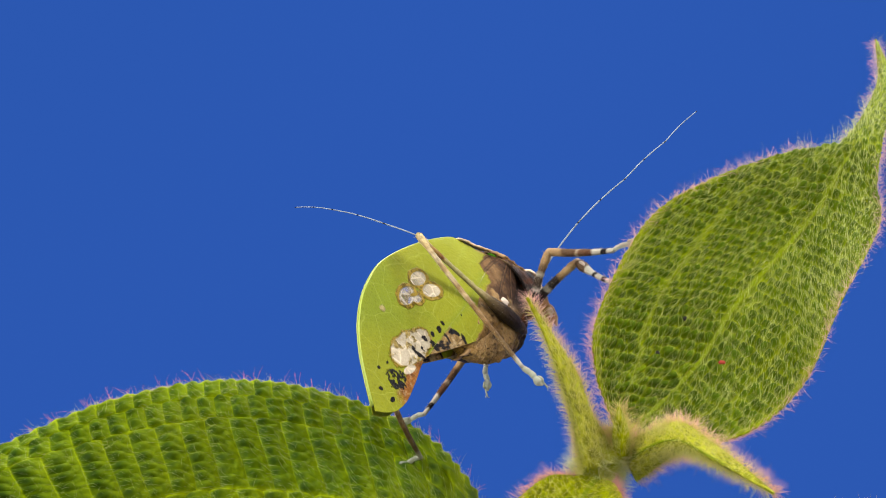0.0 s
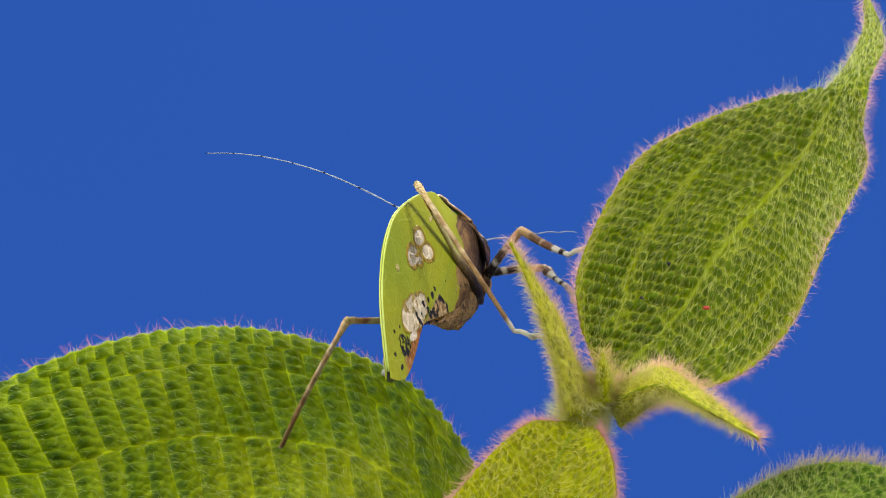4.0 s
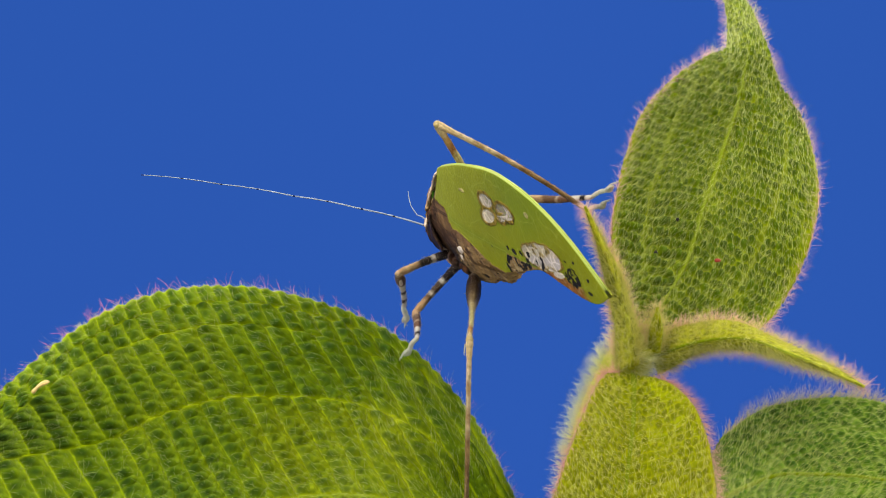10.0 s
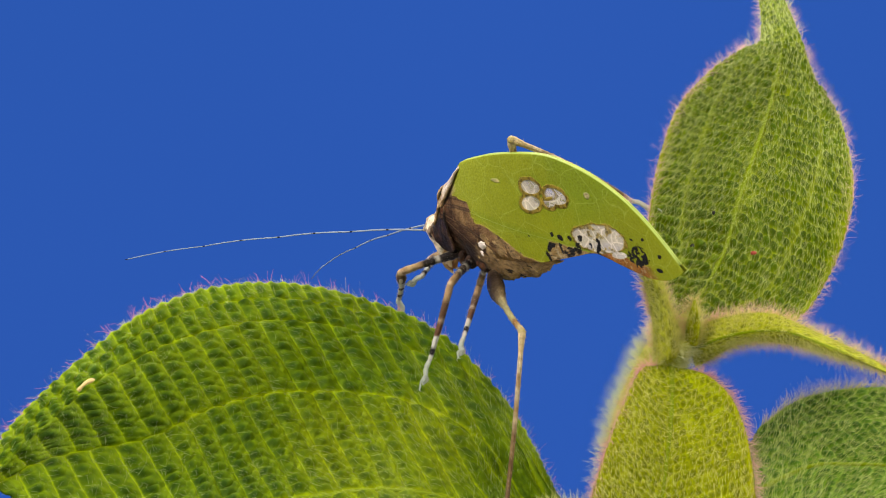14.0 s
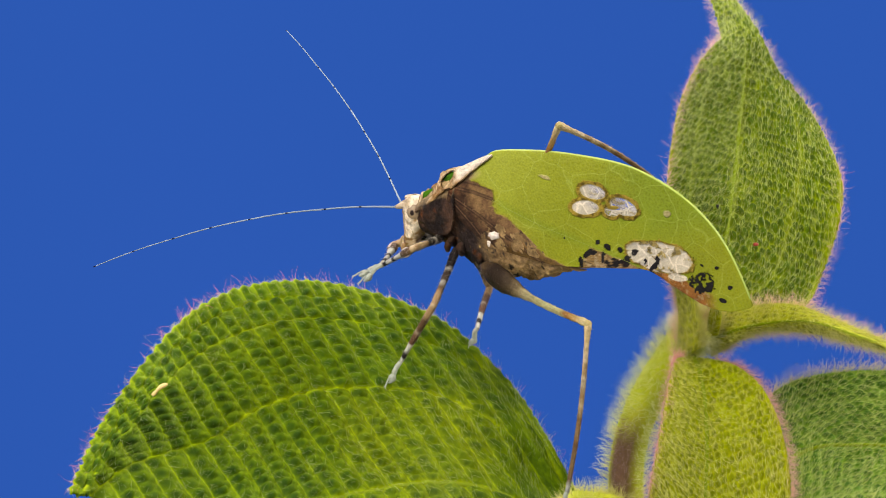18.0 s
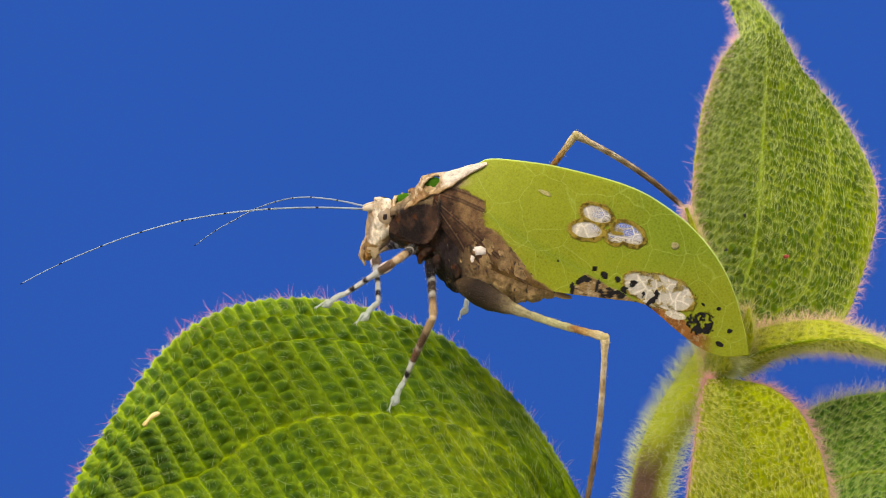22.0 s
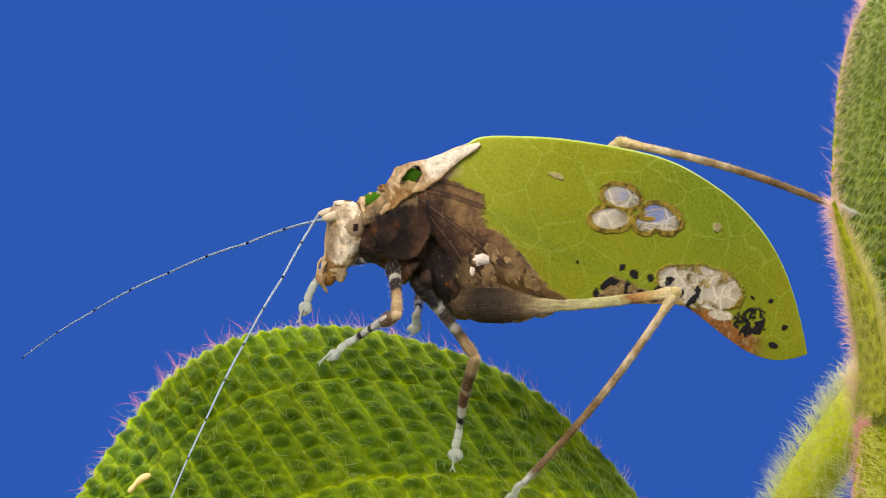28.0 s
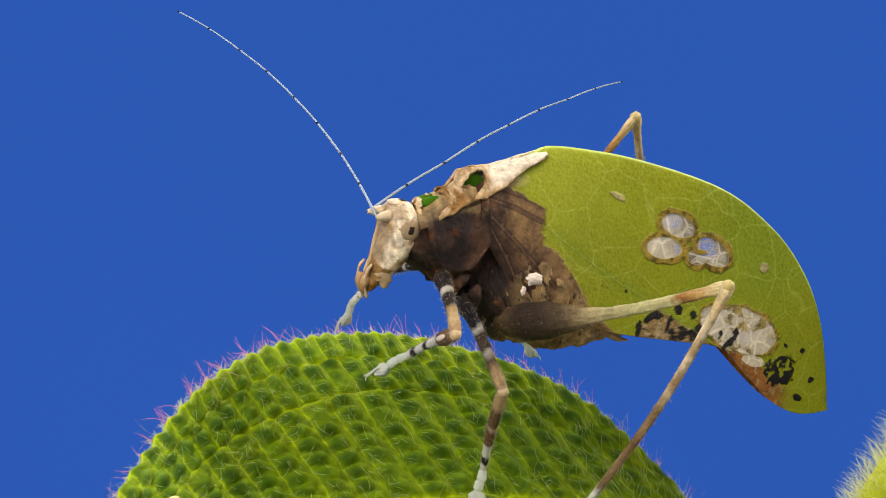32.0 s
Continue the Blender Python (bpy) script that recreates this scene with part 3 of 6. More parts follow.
def stem(plant, points, radii, label, hairs, hair_len, seed):
    rng = np.random.RandomState(seed)
    line = spline(points, 50)
    r = np.interp(np.linspace(0, 1, 50), np.linspace(0, 1, len(radii)), radii)
    me = tube("stem", line, r, M_STEM, 20)
    store(me, "vein", rng.rand(len(me.vertices)) * 0.6 + 0.3)
    store(me, "tone", np.full(len(me.vertices), 0.5))
    brown = lambda q, d: np.clip((d @ np.array([-0.85, -0.5, 0.0]) - 0.55) / 0.3, 0, 1) * np.clip((-1.45 - q[:, 2]) / 0.4, 0, 1)
    xyz = np.array([v.co for v in me.vertices]) / CM
    round_ = xyz - np.repeat(line, 20, 0)
    round_ /= np.linalg.norm(round_, axis=1)[:, None]
    store(me, "streak", brown(xyz, round_))
    ob = part("stem", me, plant, label)
    i = rng.randint(0, 49, hairs)
    d = rng.normal(size=(hairs, 3))
    t = np.gradient(line, axis=0)[i]
    t /= np.linalg.norm(t, axis=1)[:, None]
    d -= t * (d * t).sum(1)[:, None]
    d /= np.linalg.norm(d, axis=1)[:, None]
    base = line[i] + (line[i + 1] - line[i]) * rng.rand(hairs, 1) + d * r[i][:, None] * 0.98
    way, long = d + t * 0.45 + rng.normal(size=(hairs, 3)) * 0.22, hair_len * (0.5 + 0.7 * rng.rand(hairs))
    dark = brown(base, d) > 0.25 + 0.6 * rng.rand(hairs)
    for some, mat, words in ((~dark, M_HAIR_WHITE if hairs > 2000 else M_HAIR_PALE, "dense pale hairs on the stem"), (dark, M_HAIR_BROWN, "brown hairs along the stem's streak")):
        if some.any():
            hair_mesh("hairs", base[some], way[some], long[some], 0.12 * rng.rand(some.sum()), mat, ob, rng, words, 0.0015)
    return ob


plant = new("potted_plant_shoot")
plant.name = "leafy_shoot"
plant.location = (0.0085, -0.0037, -0.030)
plant_base = plant.location.copy()
tagged(plant, label="hairy green plant shoot with quilted melastome-like leaves on blue", category="plant")

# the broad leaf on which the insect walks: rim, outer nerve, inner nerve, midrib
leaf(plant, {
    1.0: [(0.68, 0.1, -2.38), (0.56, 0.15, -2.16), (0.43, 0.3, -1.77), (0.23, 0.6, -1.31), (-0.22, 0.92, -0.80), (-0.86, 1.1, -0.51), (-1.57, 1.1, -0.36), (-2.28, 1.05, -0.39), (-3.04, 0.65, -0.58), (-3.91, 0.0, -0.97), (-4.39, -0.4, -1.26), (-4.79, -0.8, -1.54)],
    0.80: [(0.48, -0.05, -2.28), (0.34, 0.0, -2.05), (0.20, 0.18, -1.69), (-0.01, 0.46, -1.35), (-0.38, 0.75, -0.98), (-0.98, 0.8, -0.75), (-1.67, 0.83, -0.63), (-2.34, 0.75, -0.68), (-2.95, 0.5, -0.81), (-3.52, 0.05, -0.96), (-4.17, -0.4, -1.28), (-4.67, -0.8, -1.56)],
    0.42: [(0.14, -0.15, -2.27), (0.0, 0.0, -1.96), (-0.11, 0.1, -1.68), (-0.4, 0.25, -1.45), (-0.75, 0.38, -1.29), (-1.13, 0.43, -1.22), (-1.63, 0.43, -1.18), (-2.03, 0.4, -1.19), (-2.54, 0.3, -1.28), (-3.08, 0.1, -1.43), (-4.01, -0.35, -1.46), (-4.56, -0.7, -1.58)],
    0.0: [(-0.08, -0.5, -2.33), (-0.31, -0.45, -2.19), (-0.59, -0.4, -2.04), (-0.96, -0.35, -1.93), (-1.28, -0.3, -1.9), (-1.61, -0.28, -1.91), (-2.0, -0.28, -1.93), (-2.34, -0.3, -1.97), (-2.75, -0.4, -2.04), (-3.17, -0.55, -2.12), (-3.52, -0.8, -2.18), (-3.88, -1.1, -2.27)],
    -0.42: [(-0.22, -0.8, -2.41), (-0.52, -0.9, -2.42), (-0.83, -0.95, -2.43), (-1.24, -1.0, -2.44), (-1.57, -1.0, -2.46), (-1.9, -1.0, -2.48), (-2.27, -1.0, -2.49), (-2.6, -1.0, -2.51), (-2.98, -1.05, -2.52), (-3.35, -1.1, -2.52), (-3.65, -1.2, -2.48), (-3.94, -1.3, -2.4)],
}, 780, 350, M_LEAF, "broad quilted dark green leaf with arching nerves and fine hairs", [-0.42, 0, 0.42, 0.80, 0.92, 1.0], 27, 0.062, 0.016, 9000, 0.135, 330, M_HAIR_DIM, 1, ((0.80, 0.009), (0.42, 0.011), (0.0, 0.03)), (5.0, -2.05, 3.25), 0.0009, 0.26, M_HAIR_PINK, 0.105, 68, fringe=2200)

# the upright leaf, folded along its midrib, with a long tip
leaf(plant, {
    -1.0: [(1.25,-.65,-.66),(1.08,-.6,-.13),(1.13,-.45,.31),(1.56,-.05,1.02),(2.19,.5,1.36),(2.8,1.0,1.54),(3.22,1.4,1.6),(3.62,2.2,2.08),(3.73,3.0,2.54)],
    0.0: [(1.3,-.6,-.7),(1.88,-.3,-.16),(2.23,0.0,.33),(2.9,.7,1.0),(3.14,.95,1.35),(3.28,1.12,1.54),(3.39,1.3,1.71),(3.73,2.3,2.18),(3.73,3.0,2.54)],
    1.0: [(1.36,-.65,-.71),(2.09,-1.0,-.66),(2.62,-.8,-.3),(2.97,-.6,.39),(3.39,.3,.94),(3.44,.8,1.26),(3.57,1.35,1.68),(3.79,2.1,2.03),(3.73,3.0,2.54)],
}, 400, 230, M_YOUNG, "upright hairy green leaf folded along its pale midrib", [-1, -0.62, 0, 0.62, 1.0], 40, 0.052, 0.008, 9500, 0.150, 1300, M_HAIR, 2, ((0.0, 0.030),), None, 0.0010, 0.42, M_HAIR_RIM, 0.095, cell=(0.098, 0.072))

# the young leaf that hangs towards the viewer
leaf(plant, {
    -1.0: [(0.94, -0.95, -0.95), (0.67, -1.15, -0.95), (0.33, -1.47, -1.21), (0.02, -1.75, -1.57), (-0.17, -1.9, -1.97), (-0.18, -2.0, -2.64), (0.37, -2.0, -3.11)],
    0.0: [(1.08, -0.9, -0.98), (0.98, -1.1, -1.08), (0.84, -1.35, -1.31), (0.66, -1.6, -1.67), (0.53, -1.75, -2.08), (0.43, -1.95, -2.69), (0.37, -2.0, -3.11)],
    1.0: [(1.18, -0.95, -0.99), (1.22, -1.33, -1.02), (1.29, -1.6, -1.21), (1.3, -1.83, -1.58), (1.26, -1.95, -2.08), (0.97, -2.0, -2.71), (0.37, -2.0, -3.11)],
}, 280, 200, M_PALE, "young yellow-green hairy leaf hanging from the shoot tip", [-1, -0.6, 0, 0.6, 1.0], 38, 0.024, 0.006, 6500, 0.135, 1300, M_HAIR_PALE, 3, ((0.0, 0.03),), None, 0.0012, 0.5, M_HAIR_BLUSH, 0.105, cell=(0.075, 0.060))

# the narrow curled leaf
leaf(plant, {
    -1.0: [(1.29, -0.75, -0.72), (1.55, -0.95, -0.59), (1.68, -1.45, -0.51), (1.88, -1.85, -0.63), (2.08, -2.27, -0.78), (2.26, -2.50, -0.93)],
    0.0: [(1.32, -0.80, -0.86), (1.48, -1.20, -0.70), (1.65, -1.70, -0.62), (1.85, -2.10, -0.71), (2.06, -2.35, -0.82), (2.26, -2.50, -0.93)],
    1.0: [(1.39, -0.75, -1.01), (1.64, -1.04, -0.79), (1.76, -1.54, -0.73), (1.96, -1.94, -0.79), (2.12, -2.27, -0.85), (2.26, -2.50, -0.93)],
}, 140, 50, M_CURL, "narrow curled young leaf with bristly yellow-green hairs", [-1, 0, 1.0], 40, 0.012, 0.006, 3400, 0.110, 1000, M_HAIR_PALE, 4, ((0.0, 0.015),), None, 0.0013, 0.75, M_HAIR_TINT, 0.115)

# the folded spear of a new leaf
leaf(plant, {
    -1.0: [(0.98, -0.80, -0.96), (0.91, -0.91, -0.59), (0.81, -0.95, -0.25), (0.69, -1.00, 0.10), (0.54, -1.06, 0.41)],
    0.0: [(1.04, -1.00, -0.89), (0.94, -1.05, -0.55), (0.82, -1.07, -0.19), (0.68, -1.06, 0.13), (0.54, -1.06, 0.41)],
    1.0: [(1.32, -0.80, -0.86), (1.06, -0.94, -0.53), (0.92, -0.98, -0.18), (0.72, -1.02, 0.14), (0.54, -1.06, 0.41)],
}, 140, 50, M_CURL, "folded spear-shaped new leaf with bristly hairs", [-1, 0, 1.0], 40, 0.012, 0.006, 2800, 0.100, 800, M_HAIR_PALE, 5, (), None, 0.0013, 0.75, M_HAIR_TINT, 0.105)

# a leaf bud between them
leaf(plant, {
    -1.0: [(1.22, -0.90, -0.80), (1.20, -0.95, -0.62), (1.24, -1.00, -0.42)],
    0.0: [(1.27, -0.97, -0.80), (1.26, -1.02, -0.62), (1.24, -1.00, -0.42)],
    1.0: [(1.32, -0.90, -0.80), (1.31, -0.95, -0.62), (1.24, -1.00, -0.42)],
}, 50, 24, M_PALE, "tiny pinkish leaf bud at the shoot tip", [-1, 0, 1.0], 12, 0.008, 0.004, 500, 0.09, 160, M_HAIR_PALE, 6, hair_r=0.0013)

# the lower leaf across the stem
leaf(plant, {
    1.0: [(2.25, -0.3, -1.64), (2.65, -0.3, -1.42), (2.99, -0.65, -1.29), (3.38, -1.0, -1.3), (3.98, -1.3, -1.57), (4.42, -1.5, -2.04)],
    0.0: [(1.57, -0.8, -2.26), (2.25, -1.0, -1.89), (2.67, -1.2, -1.84), (3.14, -1.4, -1.88), (3.79, -1.6, -2.03), (4.35, -1.6, -2.11)],
    -1.0: [(1.2, -1.3, -2.42), (1.73, -1.9, -2.35), (2.13, -2.1, -2.35), (2.71, -2.1, -2.39), (3.6, -1.9, -2.49), (4.29, -1.7, -2.28)],
}, 240, 120, M_LOWER, "soft green hairy leaf lower on the shoot", [-1, -0.6, 0, 0.6, 1.0], 44, 0.040, 0.010, 9000, 0.14, 900, M_HAIR, 7, ((0.0, 0.03),), None, 0.0013)

stem(plant, [(1.22, 0.12, -3.4), (1.15, 0.09, -2.6), (1.09, 0.0, -1.95), (1.07, -0.27, -1.43), (1.09, -0.66, -0.98), (1.17, -0.85, -0.70)], [0.17, 0.16, 0.15, 0.15, 0.17, 0.15], "thick hairy pale green stem with a brown streak", 6000, 0.15, 8)
stem(plant, [(1.15, 0.06, -2.45), (0.75, -0.15, -2.32), (0.25, -0.38, -2.20), (-0.10, -0.6, -2.24)], [0.09, 0.08, 0.075, 0.05], "short hairy leaf stalk", 1500, 0.12, 9)
stem(plant, [(1.15, 0.0, -2.45), (1.28, -0.55, -2.40), (1.46, -1.0, -2.21)], [0.09, 0.08, 0.05], "short hairy leaf stalk", 1000, 0.12, 10)
stem(plant, [(1.10, -0.78, -0.95), (1.25, -0.68, -0.78), (1.42, -0.48, -0.58)], [0.11, 0.09, 0.05], "short hairy leaf stalk", 1600, 0.11, 11)
for ob in plant.children:
    ob.location = -plant_base

# small bits lying on the leaves
def bit(name, mesh, label, category):
    return tagged(new(name, mesh), label=label, category=category)


bit("dry_straw", tube("dry_straw", spline([(-3.72, -0.14, -0.99), (-3.66, -0.15, -0.93), (-3.58, -0.13, -0.91)], 9), [0.014, 0.018, 0.012, 0.014, 0.017, 0.019, 0.020, 0.016, 0.006], M_CHAFF, 8), "curled straw-coloured shred on the broad leaf", "debris")
bit("red_grain", blob("red_grain", (2.06, -0.52, -0.11), (0.03, 0.012, 0.016), M_SPECK_RED, 0.3, 3), "tiny red grain on the upright leaf", "debris")
for k, (c, s) in enumerate([((1.58, -0.34, -0.05), 0.018), ((1.79, -0.32, 0.22), 0.014), ((1.27, -1.47, -1.21), 0.016)]):
    bit("dark_grain", blob("dark_grain", c, (s, s * 0.6, s * 1.2), M_SPECK_BLACK, 0.4, k), "tiny black grain caught among the leaf hairs", "debris")


# ---- katydid ---- (its own space: x ahead, y to its left, z up)
def near_line(x, z, pts):
    """Distance to a polyline."""
    best = np.full(x.shape, 9.0)
    for (ax, az), (bx, bz) in zip(pts[:-1], pts[1:]):
        t = np.clip(((x - ax) * (bx - ax) + (z - az) * (bz - az)) / ((bx - ax) ** 2 + (bz - az) ** 2), 0, 1)
        best = np.minimum(best, np.hypot(x - ax - t * (bx - ax), z - az - t * (bz - az)))
    return best


def wobble(x, z, k, seed):
    return sum(np.sin(k * f * (x * math.cos(a) + z * math.sin(a)) + seed * f) / f for f, a in ((1, 0.3), (1.7, 1.9), (2.9, 2.8), (4.3, 0.9), (6.1, 2.2))) / 2.4


def spot(x, z, cx, cz, rx, rz, turn=0.0, k=22.0, wav=0.10, seed=0):
    c, s = math.cos(turn), math.sin(turn)
    dx, dz = (x - cx) * c + (z - cz) * s, -(x - cx) * s + (z - cz) * c
    return np.hypot(dx / rx, dz / rz) + wav * wobble(x, z, k, seed)


MAIN_VEIN = [(0.63, 0.28), (0.46, 0.17), (0.29, 0.065), (0.12, -0.03), (-0.05, -0.114), (-0.25, -0.216), (-0.50, -0.349), (-0.62, -0.418)]


def wing_pattern(x, z, low):
    """Colours of a wing: green, brown at the base, pale eaten-looking windows with brown rims, black mould-like marks."""
    n = x.size
    col = np.tile([0.250, 0.262, 0.006], (n, 1))
    green, win = np.ones(n), np.zeros(n)
    rough, fine = grain(x, z, 9, 1, 4), grain(x, z, 38, 2, 3)

    def paint(mask, c, g=0.0):
        m = np.clip(mask, 0, 1)[:, None]
        col[:] = col * (1 - m) + np.asarray(c) * m
        green[:] = green * (1 - m[:, 0]) + g * m[:, 0]

    fade = lambda d, edge, soft: np.clip((edge - d) / soft, 0, 1)
    # paler and yellower towards the shoulder, deeper green behind
    paint(0.6 * np.clip((x - 0.1 + 0.2 * rough) / 0.5, 0, 1), (0.33, 0.345, 0.020), 1)
    paint(0.6 * np.clip((-0.25 - x + 0.25 * rough) / 0.5, 0, 1) * np.clip((z + 0.3) / 0.3, 0, 1), (0.150, 0.215, 0.007), 1)
    paint(fade(near_line(x, z, MAIN_VEIN), 0.060, 0.05) * 0.35, (0.165, 0.235, 0.008), 1)
    # brown base
    line = [(0.72, 0.62), (0.79, 0.52), (0.82, 0.46), (0.73, 0.415), (0.625, 0.362), (0.59, 0.295), (0.615, 0.23), (0.58, 0.163), (0.51, 0.145), (0.46, 0.074), (0.395, 0.02), (0.33, -0.066), (0.25, -0.187), (0.18, -0.24), (0.095, -0.295), (-0.01, -0.34), (-0.03, -0.45)]
    lx = np.interp(z, [p[1] for p in line][::-1], [p[0] for p in line][::-1])
    d = x - lx + 0.05 * rough + 0.022 * fine
    paint(np.clip((d + 0.06) / 0.06, 0, 1) * 0.5, (0.30, 0.27, 0.010), 1)
    paint(np.clip(d / 0.03, 0, 1), (0.235, 0.145, 0.075))
    paint(np.clip(0.5 + rough * 1.6, 0, 1) * np.clip(d / 0.05, 0, 1) * 0.7, (0.125, 0.068, 0.042))
    paint(np.clip((d - 0.10 + 0.10 * rough) / 0.14, 0, 1) * 0.85, (0.052, 0.027, 0.018))
    paint(np.clip((d - 0.30 + 0.10 * fine) / 0.10, 0, 1) * 0.7, (0.022, 0.013, 0.010))
    paint(np.clip((d - 0.02) / 0.05, 0, 1) * np.clip((-0.06 - z + 0.08 * rough) / 0.10, 0, 1) * 0.7, (0.115, 0.068, 0.022))
    for fan in ([(1.02, 0.42), (0.80, 0.36), (0.62, 0.285)], [(1.0, 0.36), (0.78, 0.18), (0.52, -0.05), (0.25, -0.3)], [(0.98, 0.30), (0.82, 0.08), (0.66, -0.18)], [(0.95, 0.47), (0.75, 0.42), (0.6, 0.36)]):
        q = near_line(x, z, fan)
        paint(fade(q, 0.020, 0.008) * np.clip(d / 0.03, 0, 1) * 0.6, (0.020, 0.012, 0.010))
        paint(fade(q, 0.008, 0.006) * np.clip(d / 0.03, 0, 1) * 0.6, (0.17, 0.10, 0.060))
    paint(np.clip((fine - 0.45) * 5, 0, 1) * np.clip(d / 0.03, 0, 1) * 0.5, (0.24, 0.16, 0.085))
    paint(np.clip(grain(x, z, 14, 17, 4) * 3.2 - 0.5, 0, 1) * np.clip((d - 0.03) / 0.06, 0, 1) * 0.55, (0.030, 0.017, 0.012))
    paint(np.clip(grain(x, z, 7, 18, 3) * 3 - 0.8, 0, 1) * np.clip((d - 0.15) / 0.1, 0, 1) * 0.45, (0.13, 0.050, 0.026))
    paint(fade(np.hypot((x - 0.86) / 0.16, (z - 0.50) / 0.06), 1.0, 0.5) * 0.6, (0.42, 0.30, 0.18))
    # lower rim: mottled brown, then orange
    order = MAIN_VEIN[::-1]
    under = np.interp(x, [p[0] for p in order], [p[1] for p in order]) - z
    rim = np.clip((under + 0.012 * fine) / 0.015, 0, 1) * np.clip((-0.045 - 0.85 * (z + 0.335) - x + 0.05 * rough) / 0.03, 0, 1) * np.clip((x + 0.66) / 0.03, 0, 1)
    streak = np.clip(grain(x * 0.55 + z * 0.9, z * 1.2 - x * 0.5, 17, 6, 3) * 5 - 0.1, 0, 1)
    paint(rim, (0.26, 0.17, 0.08))
    paint(rim * np.clip(fine * 3, 0, 1) * 0.6, (0.48, 0.38, 0.24))
    paint(rim * streak, (0.016, 0.013, 0.012))
    orange = np.clip((0.125 - low + 0.035 * rough) / 0.03, 0, 1) * np.clip((-0.57 - x) / 0.04, 0, 1) * np.clip((x + 1.20) / 0.12, 0, 1)
    paint(orange, (0.28, 0.13, 0.055))
    paint(orange * np.clip(rough * 3 + 0.2, 0, 1) * 0.8, (0.13, 0.060, 0.028))
    paint(orange * np.clip(fine * 5 - 0.8, 0, 1) * 0.7, (0.36, 0.26, 0.15))
    # windows
    tan, dark, pale = (0.30, 0.215, 0.060), (0.095, 0.065, 0.018), (0.83, 0.72, 0.53)

    def ring(field, inner, outer):
        paint(fade(field + 0.10 * fine, outer, 0.06), tan)
        paint(fade(field + 0.10 * fine, outer, 0.06) * np.clip(fine * 4 + 0.2, 0, 1) * 0.85, dark)

    trio = [(-0.250, 0.272, 0.122, 0.064, 0.34), (-0.175, 0.150, 0.128, 0.066, 0.12), (-0.500, 0.125, 0.135, 0.072, 0.50), (-0.395, 0.098, 0.070, 0.045, 0.3)]
    ds = [spot(x, z, a, b, c, e, t, 26, 0.06, i) + 0.05 * rough for i, (a, b, c, e, t) in enumerate(trio)]
    ds[2] = np.minimum(ds[2], ds.pop(3))
    gap = [np.minimum.reduce([q for j, q in enumerate(ds) if j != i]) for i in range(3)]
    whole = np.minimum.reduce([spot(x, z, a, b, c + 0.025, e + 0.025, t, 40, 0.07, 7) for a, b, c, e, t in trio])
    ring(whole, 0.9, 1.04)
    for q, g in zip(ds, gap):
        m = fade(q, 0.93, 0.07) * np.clip((g - q - 0.14) / 0.08, 0, 1)
        paint(m, pale)
        win[:] = np.maximum(win * (1 - m), m * np.clip(0.55 - 2.2 * (x + 0.12), 0.25, 1))
    lobe = spot(x, z, -0.410, 0.128, 0.060, 0.017, 0.1, 30, 0.1, 2) + 0.1 * rough
    paint(fade(lobe, 1, 0.2), tan)
    win *= 1 - fade(lobe, 1, 0.2)
    second = spot(x, z, -0.755, -0.325, 0.290, 0.140, 0.32, 30, 0.08, 3) + 0.12 * rough + 0.9 * np.clip(-0.36 - z + 0.35 * (x + 0.75), 0, 1)
    ring(second, 0.9, 1.08)
    m = fade(second, 0.98, 0.08) * (1 - 0.9 * np.clip(grain(x, z, 17, 8, 4) * 6 - 0.7, 0, 1))
    paint(m, pale)
    win[:] = np.maximum(win, m * 0.62)
    third = spot(x, z, -0.885, -0.507, 0.085, 0.032, 0.25, 30, 0.12, 4) + 0.15 * rough
    paint(fade(third, 1.0, 0.10), pale)
    win[:] = np.maximum(win, fade(third, 1.0, 0.10) * 0.5)
    for a, b, c, e in ((0.16, 0.43, 0.062, 0.020), (-0.86, 0.035, 0.036, 0.032)):
        q = spot(x, z, a, b, c, e, 0.42, 60, 0.15, 9) + 0.35 * rough
        paint(fade(q, 1.0, 0.3) * 0.8, (0.46, 0.36, 0.20))
    # black marks
    marks = [(-1.075, -0.578, 0.125, 0.100), (-0.244, -0.149, 0.022, 0.022), (-0.323, -0.197, 0.034, 0.026), (-0.148, -0.235, 0.026, 0.045), (-0.20, -0.237, 0.02, 0.03), (-0.077, -0.306, 0.055, 0.02), (-0.27, -0.284, 0.06, 0.016), (-0.70, -0.390, 0.11, 0.032), (-0.51, -0.290, 0.095, 0.036), (-0.39, -0.342, 0.06, 0.014), (-1.222, -0.454, 0.024, 0.018), (-1.31, -0.63, 0.022, 0.022), (-1.233, -0.731, 0.034, 0.018), (-1.10, -0.423, 0.018, 0.01), (0.04, -0.092, 0.015, 0.011), (-0.428, -0.232, 0.030, 0.022), (-0.63, -0.350, 0.03, 0.018)]
    for i, (a, b, c, e) in enumerate(marks):
        q = spot(x, z, a, b, c, e, 0.3 * i, 55, 0.12, i) + 0.45 * grain(x, z, 24, i, 3)
        m = fade(q, 0.95, 0.10)
        if i in (0, 7, 8, 15, 16):
            m = m * (1 - np.clip(grain(x, z, 30, i + 3, 2) * 5 - 0.6, 0, 1))
        paint(m, (0.014, 0.012, 0.012))
        win[:] = win * (1 - m)
    # scattered tiny specks
    paint(np.clip((grain(x, z, 34, 11, 2) - 0.80) * 12, 0, 1) * np.clip((0.05 - z) / 0.1, 0, 1), (0.03, 0.025, 0.012))
    return col, green, win


